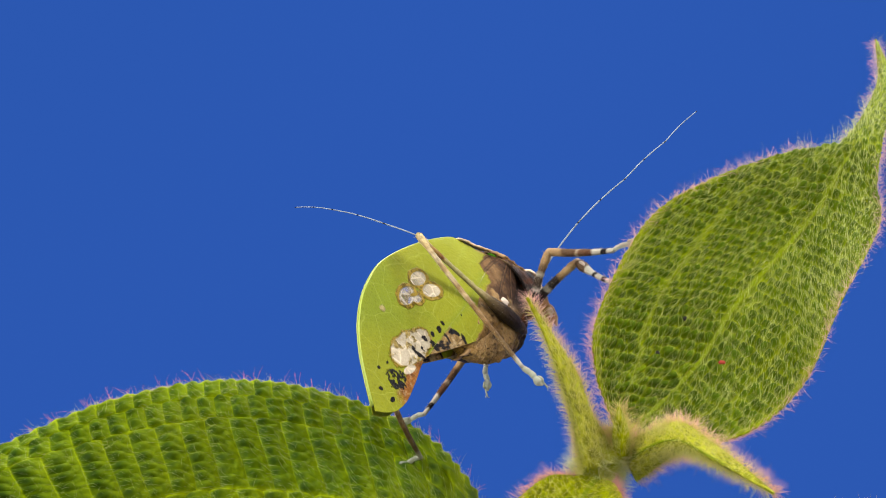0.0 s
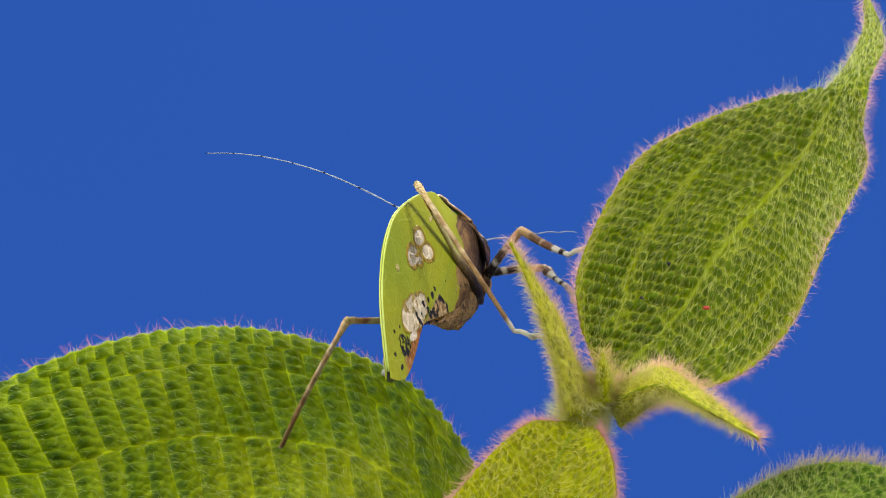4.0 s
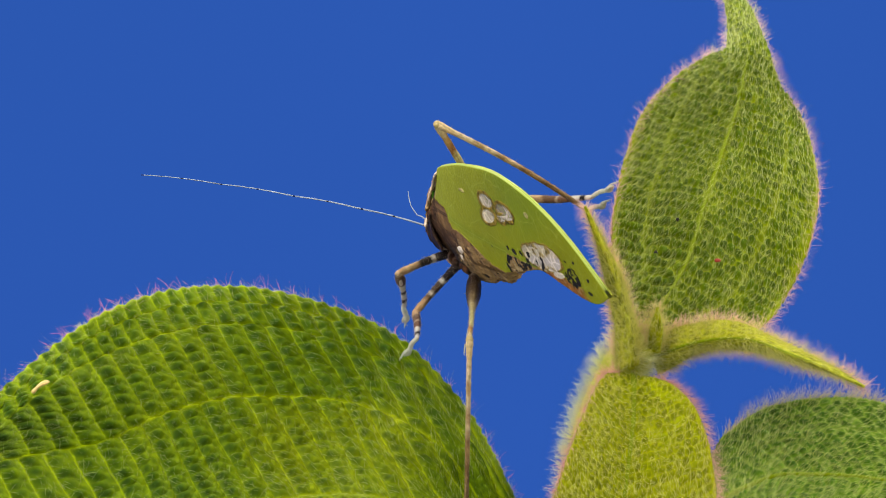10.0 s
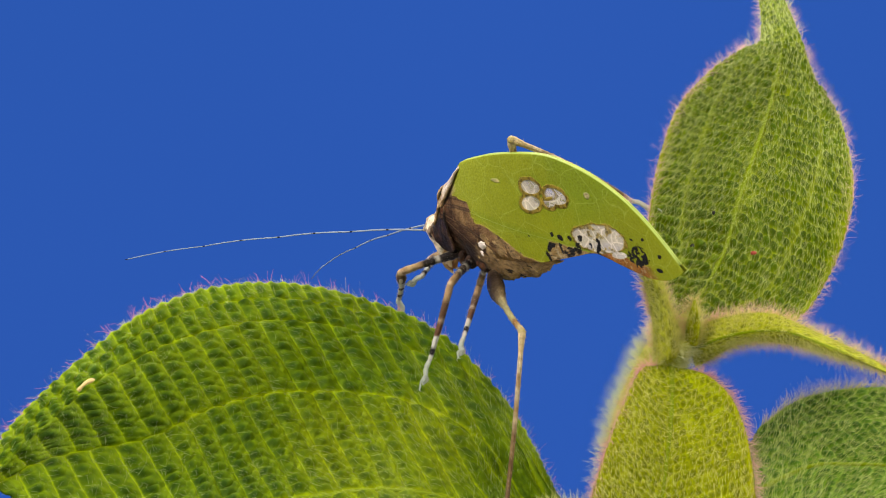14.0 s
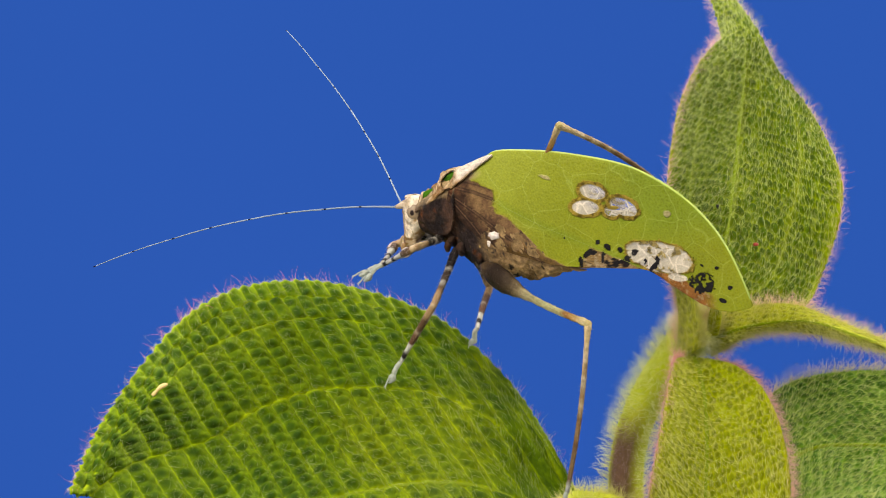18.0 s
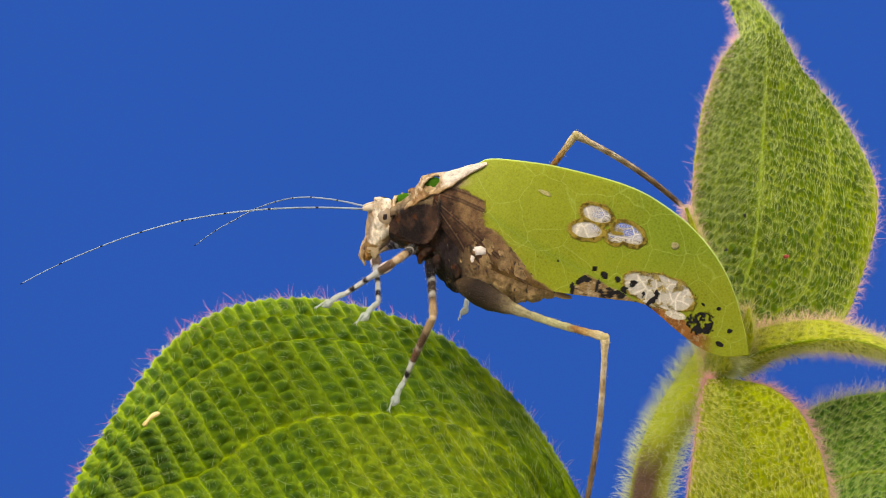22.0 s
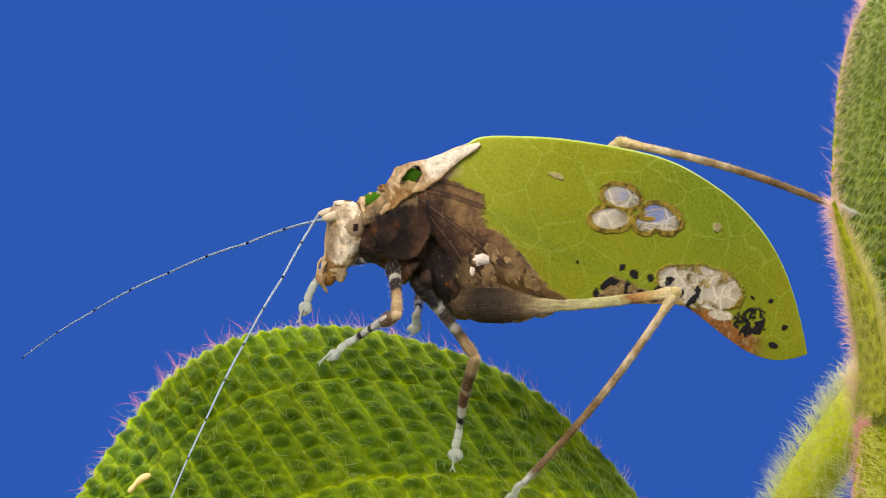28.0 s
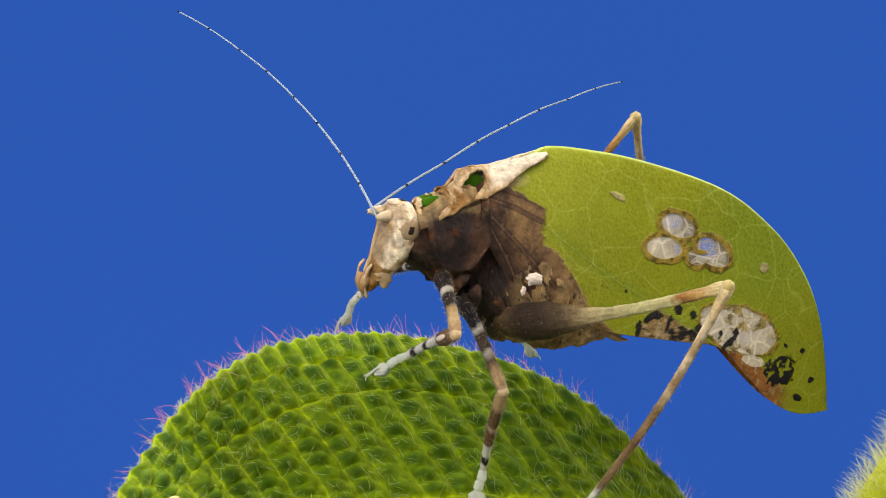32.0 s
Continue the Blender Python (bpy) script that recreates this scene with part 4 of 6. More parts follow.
DORSAL = [(1.00, 0.45), (0.86, 0.53), (0.70, 0.61), (0.58, 0.666), (0.28, 0.648), (0.03, 0.612), (-0.33, 0.530), (-0.58, 0.445), (-0.793, 0.322), (-1.00, 0.160), (-1.19, -0.06), (-1.32, -0.30), (-1.41, -0.57), (-1.467, -0.808)]
VENTRAL = [(1.02, 0.33), (0.97, 0.20), (0.86, 0.05), (0.70, -0.09), (0.45, -0.21), (0.18, -0.31), (-0.04, -0.348), (-0.39, -0.388), (-0.59, -0.411), (-0.70, -0.462), (-0.89, -0.622), (-1.06, -0.752), (-1.22, -0.822), (-1.35, -0.832), (-1.462, -0.814)]


def wing(katydid, side):
    nu, nv = 430, 210
    top, low = spline(DORSAL, nu), spline(VENTRAL, nu)
    w = np.linspace(0, 1, nv)
    xz = top[:, None] * (1 - w)[None, :, None] + low[:, None] * w[None, :, None]
    x, z = xz[..., 0], xz[..., 1]
    bulge = np.interp(-x, [-1.0, -0.6, -0.1, 0.5, 1.0, 1.5], [0.165, 0.168, 0.125, 0.085, 0.045, 0.012])
    g = np.sin(np.clip(w, 0, 1) * np.pi * 0.5) ** 0.75
    flare = np.interp(-x, [-1.0, 0.0, 0.7, 1.5], [0.005, 0.0, 0.0, 0.0])
    y = 0.012 + bulge * g[None, :] + flare * w[None, :] ** 2 + 0.004 * wobble(x, z, 9, 3)
    p = np.stack([x, side * y, z], -1).reshape(-1, 3)
    faces = grid_faces(nu, nv)
    me = mesh_of("wing", p, faces if side < 0 else [f[::-1] for f in faces], M_WING)
    reach = np.hypot(*(xz - low[:, None]).transpose(2, 0, 1))
    col, green, win = wing_pattern(x.ravel(), z.ravel(), reach.ravel())
    store_colour(me, "pattern", col)
    store(me, "green", green)
    store(me, "window", win)
    ob = part("wing", me, katydid, "leaf-like green wing with brown base and pale windows")
    thick = ob.modifiers.new("thickness", "SOLIDIFY")
    thick.thickness, thick.offset = 0.00012, 0
    # the pale keel along the upper edge, and the main vein
    edge = np.stack([top[:, 0], np.full(nu, side * 0.008), top[:, 1]], -1)[34::9]
    keel = tube("wing_edge", edge, np.full(len(edge), 0.009), M_KEEL, 6)
    part("wing_edge", keel, ob, "pale yellow-green wing edge")
    want = spline(MAIN_VEIN, 40)
    near = [np.argmin((x - a) ** 2 + (z - b) ** 2) for a, b in want]
    vein = p[near] + np.array([0, side * 0.006, 0])
    vein[1:-1] = (vein[:-2] + vein[1:-1] + vein[2:]) / 3
    part("main_vein", tube("main_vein", vein, 0.0026 * np.linspace(1, 0.5, len(vein)), M_VEIN, 6), ob, "faint raised main vein")
    return ob


def body_of_rings(name, rings, material, colour, nu=220, nv=170, ridges=0.0, seed=0):
    """A body segment lofted through oval rings: x, centre height, half height, half width."""
    r = spline(rings, nu)
    a = np.linspace(0, 2 * np.pi, nv, endpoint=False)
    x = np.repeat(r[:, :1], nv, 1)
    aa = np.sin(a)[None, :] * 0.25 + 0 * x
    cc = np.cos(a)[None, :] * 0.25 + 0 * x
    lump = 1 + 0.05 * wobble(x + aa, cc, 12, seed) + 0.035 * wobble(x - cc, aa + cc, 34, seed + 3) + 0.09 * grain(x + aa, cc, 11, seed, 4) + 0.05 * grain(x - cc, aa, 40, seed + 1, 3) + ridges * np.abs(np.sin(x * 24 + 1.2 * cc)) ** 0.6
    y = r[:, 3:4] * np.sin(a) * lump
    z = r[:, 1:2] + r[:, 2:3] * np.cos(a) * lump
    p = np.stack([x, y, z], -1).reshape(-1, 3)
    me = mesh_of(name, p, grid_faces(nu, nv, True) + [tuple(range(nv))[::-1], tuple((nu - 1) * nv + j for j in range(nv))], material)
    store_colour(me, "pattern", colour(p[:, 0], p[:, 1], p[:, 2]))
    store(me, "green", np.zeros(len(p)))
    store(me, "window", np.zeros(len(p)))
    return me


def blend(a, b, m):
    m = np.clip(m, 0, 1)[:, None]
    return np.asarray(a) * (1 - m) + np.asarray(b) * m


def thorax_colour(x, y, z):
    g, f = grain(x, z + y, 9, 3, 4), grain(x, z - y, 34, 4, 3)
    c = blend((0.012, 0.007, 0.005), (0.075, 0.040, 0.024), g * 1.3 + 0.4)
    c = blend(c, (0.20, 0.070, 0.026), np.clip(grain(x, z * 1.6 + y, 7, 6, 3) * 3 - 0.9, 0, 1) * 0.45)
    c = blend(c, (0.30, 0.20, 0.11), np.clip(f * 5 - 3.2, 0, 1) * 0.6)
    return blend(c, (0.40, 0.28, 0.15), (z - (0.235 + 0.24 * (1.3 - x)) + 0.06 * g + 0.03 * f) / 0.14)


def abdomen_colour(x, y, z):
    g, f = grain(x, z + y, 8, 13, 4), grain(x, z - y, 32, 14, 3)
    c = blend((0.13, 0.080, 0.040), (0.34, 0.225, 0.115), g * 1.3 + 0.45)
    c = blend(c, (0.018, 0.011, 0.009), (x - 0.66 + 0.12 * g) / 0.18)
    c = blend(c, (0.36, 0.20, 0.055), np.clip((0.14 - x) / 0.2, 0, 1) * 0.8)
    c = blend(c, (0.020, 0.013, 0.009), np.clip(f * 4 - 1.4, 0, 1))
    return blend(c, (0.40, 0.28, 0.13), np.clip(grain(x, z, 36, 15, 2) * 6 - 3.9, 0, 1))


def head_colour(x, y, z):
    g, f = grain(x, z + y, 9, 21, 4), grain(x, z - y, 30, 22, 3)
    c = blend((0.22, 0.13, 0.056), (0.74, 0.61, 0.44), g * 2.8 + 0.50 + (z - 0.10) * 1.6)
    front = np.interp(z, [-0.16, -0.1, 0.0, 0.12, 0.2, 0.3], [1.55, 1.545, 1.525, 1.505, 1.49, 1.48])
    c = blend(c, (0.20, 0.115, 0.050), np.clip((x - front + 0.022 + 0.03 * g) / 0.03, 0, 1) * 0.75)
    c = blend(c, (0.24, 0.17, 0.075), np.clip(f * 4 - 1.3, 0, 1) * 0.7)
    c = blend(c, (0.15, 0.085, 0.038), np.clip((1.40 - x - 0.5 * (z - 0.05) + 0.05 * g) / 0.06, 0, 1) * np.clip((0.12 - z) / 0.08, 0, 1))
    return blend(c, (0.22, 0.11, 0.040), (-0.05 - z + 0.04 * g) / 0.07)


M_VEIN = plain_material("wing_vein", (0.21, 0.235, 0.012), 0.45, 0.3, 20, 0.3)
M_PATCH = plain_material("cream_patch", (0.66, 0.54, 0.42), 0.5, 0.3, 20, 0.4)
M_EYE = plain_material("tan_eye", (0.42, 0.31, 0.18), 0.4, 0.45, 25, 0.4)
M_IRIS = plain_material("brown_eye", (0.30, 0.20, 0.105), 0.3, 0.6, 30, 0.4)
M_PALP = plain_material("tan_mouth_skin", (0.40, 0.27, 0.13), 0.45, 0.5, 22, 0.5)
M_KNEE = plain_material("yellow_knee", (0.44, 0.33, 0.11), 0.35, 0.35, 22, 0.4, 0.2)
M_EAR = plain_material("pale_ear", (0.46, 0.36, 0.27), 0.35, 0.3, 30, 0.3)
M_FUZZ = hair_material("insect_fuzz", (0.34, 0.28, 0.20), (0.55, 0.48, 0.38))
M_KEEL = plain_material("wing_keel", (0.42, 0.50, 0.08), 0.4, 0.15, 10, 0.2, 0.2)

katydid = new("katydid")
katydid.scale = (0.985, 0.985, 0.985)
tagged(katydid, label="leaf-mimic katydid with green wings, brown body and banded legs", category="insect")

part("thorax", body_of_rings("thorax", [(1.37, 0.16, 0.10, 0.09), (1.34, 0.16, 0.15, 0.125), (1.25, 0.16, 0.19, 0.150), (1.10, 0.16, 0.29, 0.170), (0.95, 0.11, 0.31, 0.165), (0.80, 0.04, 0.34, 0.160), (0.60, 0.00, 0.34, 0.145), (0.50, 0.0, 0.28, 0.11)], M_BODY, thorax_colour, seed=2), katydid, "dark brown mottled thorax")
part("abdomen", body_of_rings("abdomen", [(1.00, -0.02, 0.19, 0.14), (0.88, -0.06, 0.26, 0.175), (0.72, -0.09, 0.31, 0.185), (0.52, -0.10, 0.325, 0.175), (0.34, -0.13, 0.30, 0.16), (0.20, -0.19, 0.235, 0.135), (0.10, -0.26, 0.15, 0.10), (0.03, -0.31, 0.07, 0.06), (0.00, -0.33, 0.01, 0.01)], M_BODY, abdomen_colour, ridges=0.075, seed=4), katydid, "ridged brown abdomen")


def saddle(side):
    """One side of the saddle-shaped plate over the front of the thorax, with a rounded lower lobe."""
    n, m = 70, 80
    t, w = np.linspace(0, 1, n), np.linspace(0, 1, m)
    top = np.interp(t, [0, 0.5, 1], [0.275, 0.365, 0.43])
    low = np.minimum(0.02 + 0.30 * np.abs(2 * t - 1.15) ** 3.2, top - 0.05)
    x = 1.345 - 0.385 * t
    z = top[:, None] * (1 - w) + low[:, None] * w
    half = np.interp(x, [0.95, 1.10, 1.25, 1.34], [0.200, 0.192, 0.172, 0.145])[:, None]
    mid, tall = np.interp(x, [0.95, 1.10, 1.25, 1.34], [0.13, 0.16, 0.16, 0.16])[:, None], np.interp(x, [0.95, 1.10, 1.25, 1.34], [0.40, 0.335, 0.25, 0.215])[:, None]
    y = half * np.sqrt(np.clip(1 - ((z - mid) / tall) ** 2, 0.04, 1)) + 0.012 * w**6
    xx = np.repeat(x[:, None], m, 1)
    y = y + 0.012 * grain(xx, z, 9, 41, 4) + 0.006 * grain(xx, z, 34, 42, 3) + 0.012 * t[:, None] ** 8 - 0.045 * (1 - w) ** 3
    p = np.stack([xx, side * y, z], -1).reshape(-1, 3)
    faces = grid_faces(n, m)
    me = mesh_of("pronotum", p, faces if side > 0 else [f[::-1] for f in faces], M_BODY)
    store_colour(me, "pattern", thorax_colour(p[:, 0], p[:, 1], p[:, 2]))
    store(me, "green", np.zeros(len(p)))
    store(me, "window", np.zeros(len(p)))
    ob = part("pronotum", me, katydid, "dark saddle plate grading to beige above")
    k = ob.modifiers.new("thickness", "SOLIDIFY")
    k.thickness, k.offset = 0.00018, 0
    return ob


for s in (1, -1):
    saddle(s)
    for q, (top, low, r) in enumerate((((1.02, 0.160, -0.01), (1.10, 0.145, -0.14), 0.040), ((0.93, 0.172, -0.07), (0.99, 0.165, -0.18), 0.048), ((0.82, 0.180, -0.12), (0.85, 0.175, -0.24), 0.040))):
        top, low = np.array(top) * (1, s, 1), np.array(low) * (1, s, 1)
        t = np.linspace(0, 1, 30)
        line = top + (low - top) * t[:, None] + np.stack([0.03 * np.sin(3 * t + q), 0 * t, 0 * t], -1)
        fold = tube("body_fold", line, r * np.sin(np.pi * (0.08 + 0.84 * t)) ** 0.6 * (1 + 0.18 * grain(t * 6, t * 0 + q, 1.0, q)), M_BODY, 16, 0.8)
        xyz = np.array([v.co for v in fold.vertices]) / CM
        store_colour(fold, "pattern", thorax_colour(xyz[:, 0], xyz[:, 1], xyz[:, 2]))
        store(fold, "green", np.zeros(len(xyz)))
        store(fold, "window", np.zeros(len(xyz)))
        part("body_fold", fold, katydid, "dark rough fold of the body's side")


def head_mesh():
    form = ((0.345, 1.43, 1.37, 0.02), (0.330, 1.455, 1.345, 0.07), (0.275, 1.500, 1.305, 0.115), (0.19, 1.515, 1.285, 0.125), (0.115, 1.525, 1.30, 0.118), (0.005, 1.540, 1.36, 0.095), (-0.065, 1.555, 1.43, 0.075), (-0.115, 1.560, 1.475, 0.055), (-0.150, 1.548, 1.505, 0.03), (-0.160, 1.53, 1.52, 0.005))
    rings = np.array([((f + b) / 2, z, (f - b) / 2, w) for z, f, b, w in form])
    r = spline(rings, 180)
    a = np.linspace(0, 2 * np.pi, 140, endpoint=False)
    x = r[:, :1] + r[:, 2:3] * np.cos(a)
    y = r[:, 3:4] * np.sin(a)
    z = np.repeat(r[:, 1:2], 140, 1) + 0.15 * (x - r[:, :1])
    k = 1 + 0.10 * grain(x + y, z, 9, 3, 4) + 0.05 * grain(x - y, z, 34, 6, 2) + 0.03 * wobble(x + y, z, 16, 3) + 0.04 * wobble(x - y, z + y, 42, 5) + 0.02 * wobble(x, z - y, 90, 2)
    p = np.stack([r[:, :1] + (x - r[:, :1]) * k, y * k, z], -1).reshape(-1, 3)
    me = mesh_of("head", p, grid_faces(180, 140, True), M_BODY)
    store_colour(me, "pattern", head_colour(p[:, 0], p[:, 1], p[:, 2]))
    store(me, "green", np.zeros(len(p)))
    store(me, "window", np.zeros(len(p)))
    return me


head = part("head", head_mesh(), katydid, "pale tan elongated head")
for s in (1, -1):
    part("eye", blob("eye", (1.385, 0.100 * s, 0.215), (0.068, 0.036, 0.070), M_IRIS, 0.03, 2, 14, 20), head, "brown round eye with a dark centre")
    part("pupil", blob("pupil", (1.386, 0.1270 * s, 0.216), (0.027, 0.0105, 0.030), M_BLACKEYE, 0.05), head, "dark brown spot of the eye")
    part("scape", tube("scape", [(1.46, 0.045 * s, 0.265), (1.50, 0.05 * s, 0.268), (1.535, 0.055 * s, 0.264), (1.565, 0.06 * s, 0.26)], [0.034, 0.032, 0.024, 0.012], M_EYE, 12), head, "pale knob at the feeler's root")
    part("palp", tube("palp", spline([(1.545, 0.050 * s, 0.0), (1.570, 0.052 * s, -0.04), (1.572, 0.048 * s, -0.10), (1.555, 0.038 * s, -0.155), (1.538, 0.030 * s, -0.19)], 20), 0.0065 + 0.003 * np.abs(np.sin(np.linspace(0.3, 9, 20))), M_PALP, 8), head, "jointed tan mouth feeler")
    part("jaw", tube("jaw", spline([(1.555, 0.032 * s, -0.07), (1.570, 0.032 * s, -0.12), (1.545, 0.018 * s, -0.175)], 8), [0.02, 0.026, 0.026, 0.024, 0.02, 0.016, 0.012, 0.004], M_SPINE, 8), head, "brown jaw")
    part("cheek_plate", blob("cheek_plate", (1.47, 0.062 * s, -0.055), (0.050, 0.022, 0.060), M_PALP, 0.3, 5, 12, 16), head, "tan mouth plate")


part("face_plate", tube("face_plate", spline([(1.485, 0, 0.30), (1.515, 0, 0.20), (1.528, 0, 0.05), (1.553, 0, -0.06)], 24), 0.007 + 0.003 * np.abs(np.sin(np.linspace(0, 9, 24))), M_PALP, 10, 2.0), head, "grey-brown ridge down the face")
part("brow", blob("brow", (1.44, 0, 0.335), (0.040, 0.050, 0.014), M_EYE, 0.3, 3, 12, 18), head, "pale knobbly brow")


def crest(katydid):
    """The ragged pale ridge over the thorax, with two openings through which dark green shows."""
    rng = np.random.RandomState(5)
    n, m = 220, 40
    top = spline([(1.34, 0.325), (1.298, 0.357), (1.21, 0.397), (1.14, 0.445), (1.095, 0.520), (0.98, 0.543), (0.89, 0.560), (0.76, 0.603), (0.61, 0.645)], n)
    low = spline([(1.34, 0.22), (1.25, 0.26), (1.16, 0.32), (1.09, 0.37), (1.00, 0.41), (0.90, 0.455), (0.80, 0.525), (0.70, 0.585), (0.61, 0.638)], n)
    rag = (0.010 * wobble(np.linspace(0, 3, n), np.zeros(n), 22, 3) + 0.0015 * rng.normal(size=n)) * np.interp(np.linspace(0, 1, n), [0, 0.5, 0.7, 1], [1.2, 1.0, 0.25, 0.1])
    hem = 0.018 * wobble(np.linspace(0, 3, n), np.ones(n), 16, 7) * np.interp(np.linspace(0, 1, n), [0, 0.5, 0.65, 1], [1, 1, 0.25, 0.1])
    w = np.linspace(0, 1, m)
    for s in (1, -1):
        xz = top[:, None] * (1 - w)[None, :, None] + low[:, None] * w[None, :, None]
        x, z = xz[..., 0], xz[..., 1] + rag[:, None] * (1 - w) ** 2 + hem[:, None] * w**3
        y = 0.012 + 0.135 * w[None, :] ** 0.8 * np.interp(x, [0.58, 0.75, 0.9, 1.1, 1.36], [0.30, 0.50, 0.95, 1.0, 0.75])
        y = s * (y + 0.012 * grain(x, z, 12, 2, 4) + 0.006 * grain(x, z, 40, 4, 2))
        hole, lip = np.zeros(x.shape, bool), np.zeros(x.shape)
        for hx, hz, long, wide in ((1.032, 0.474, 0.074, 0.042), (1.245, 0.342, 0.082, 0.046)):
            round_hole = ((0.68 * (z - hz) - 0.73 * (x - hx)) / long) ** 2 + ((0.68 * (x - hx) + 0.73 * (z - hz)) / wide) ** 2 + 0.5 * grain(x, z, 22, 8, 2)
            hole |= round_hole < 1
            lip = np.maximum(lip, np.clip(1 - np.abs(round_hole - 1.35) / 0.75, 0, 1))
        y = y + s * 0.008 * lip
        p = np.stack([x, y, z], -1).reshape(-1, 3)
        keep = [f for f in grid_faces(n, m) if not hole.ravel()[list(f)].all()]
        me = mesh_of("crest", p, keep if s < 0 else [f[::-1] for f in keep], M_BODY)
        xf, zf = x.ravel(), z.ravel()
        g = grain(xf, zf, 16, 31, 4)
        c = blend((0.19, 0.105, 0.045), (0.50, 0.365, 0.22), g * 2.4 + 0.40)
        c = blend(c, (0.56, 0.42, 0.26), lip.ravel() * np.clip(0.35 + g, 0, 0.8))
        c = blend(c, (0.62, 0.52, 0.40), np.clip((0.97 - xf + 0.04 * g) / 0.06, 0, 1) * 0.9)
        c = blend(c, (0.30, 0.19, 0.095), np.clip((np.tile(w, n) - 0.75 + 0.2 * g) / 0.3, 0, 1) * np.clip((xf - 0.6) / 0.3, 0.2, 1))
        store_colour(me, "pattern", c)
        store(me, "green", np.zeros(len(p)))
        store(me, "window", np.zeros(len(p)))
        ob = part("crest", me, katydid, "ragged pale crest with small holes")
        t = ob.modifiers.new("thickness", "SOLIDIFY")
        t.thickness, t.offset = 0.00018, 0
        for c, size in (((1.030, 0.020 * s, 0.455), (0.085, 0.018, 0.062)), ((1.235, 0.022 * s, 0.325), (0.085, 0.018, 0.058))):
            part("crest_window", blob("crest_window", c, size, M_HOLE, 0.05), ob, "dark green skin behind the crest's hole")


crest(katydid)
for s in (1, -1):
    wing(katydid, s)
    part("pale_patch", blob("pale_patch", (0.645, 0.190 * s, -0.016), (0.046, 0.012, 0.034), M_PATCH, 0.35, 2, 12, 18), katydid, "cream patch at the wing's root")
    part("pale_patch", blob("pale_patch", (0.703, 0.190 * s, -0.086), (0.017, 0.011, 0.028), M_PATCH, 0.3, 4, 10, 14), katydid, "cream patch at the wing's root")
    part("tail_spine", tube("tail_spine", spline([(0.06, 0.04 * s, -0.36), (-0.01, 0.045 * s, -0.395), (-0.08, 0.035 * s, -0.405)], 10), np.linspace(0.028, 0.004, 10), M_SPINE, 8), katydid, "curved brown tail spine")

# legs: every piece has its joint at its origin and points along its own x axis
JOINT = {"F": (1.17, 0.11, -0.03), "M": (1.04, 0.12, -0.13), "H": (0.82, 0.15, -0.28)}
LENGTH = {"F": (0.52, 0.50), "M": (0.58, 0.66), "H": (1.44, 1.50)}
LEG_MATS = {"F": (M_FORE_FEMUR, M_FORE_TIBIA), "M": (M_MID_FEMUR, M_MID_TIBIA), "H": (M_HIND_FEMUR, M_HIND_TIBIA)}
NAMES = {"F": "fore", "M": "middle", "H": "hind"}


def limb_line(length, bow, n=40):
    t = np.linspace(0, 1, n)
    return np.stack([t * length, 0 * t, bow * np.sin(np.pi * t)], -1)


def femur_mesh(kind):
    length = LENGTH[kind][0]
    t = np.linspace(0, 1, 40)
    if kind == "H":
        r = np.interp(t, [0, 0.06, 0.18, 0.28, 0.38, 0.48, 0.9, 0.96, 1.0], [0.03, 0.085, 0.110, 0.090, 0.056, 0.034, 0.029, 0.038, 0.028])
        flat = 0.62
    else:
        r = np.interp(t, [0, 0.1, 0.3, 0.7, 0.92, 1.0], [0.036, 0.046, 0.041, 0.034, 0.040, 0.028])
        flat = 0.8
    r = r * (1 + 0.05 * np.sin(t * 60))
    me = tube("femur", limb_line(length, -0.045 if kind == "H" else 0.02), r, LEG_MATS[kind][0], 14, flat)
    return me


def tibia_mesh(kind):
    length = LENGTH[kind][1]
    t = np.linspace(0, 1, 40)
    if kind == "H":
        r = np.interp(t, [0, 0.03, 0.1, 0.5, 0.95, 1], [0.034, 0.034, 0.023, 0.022, 0.020, 0.018]) * (1 + 0.10 * np.abs(np.sin(t * 55)))
    elif kind == "F":
        r = np.interp(t, [0, 0.08, 0.22, 0.36, 0.5, 1], [0.026, 0.038, 0.047, 0.034, 0.024, 0.022])
    else:
        r = np.interp(t, [0, 0.08, 0.5, 1], [0.030, 0.036, 0.032, 0.020])
    return tube("tibia", limb_line(length, 0.04 if kind == "H" else -0.015), r, LEG_MATS[kind][1], 12, 0.85)


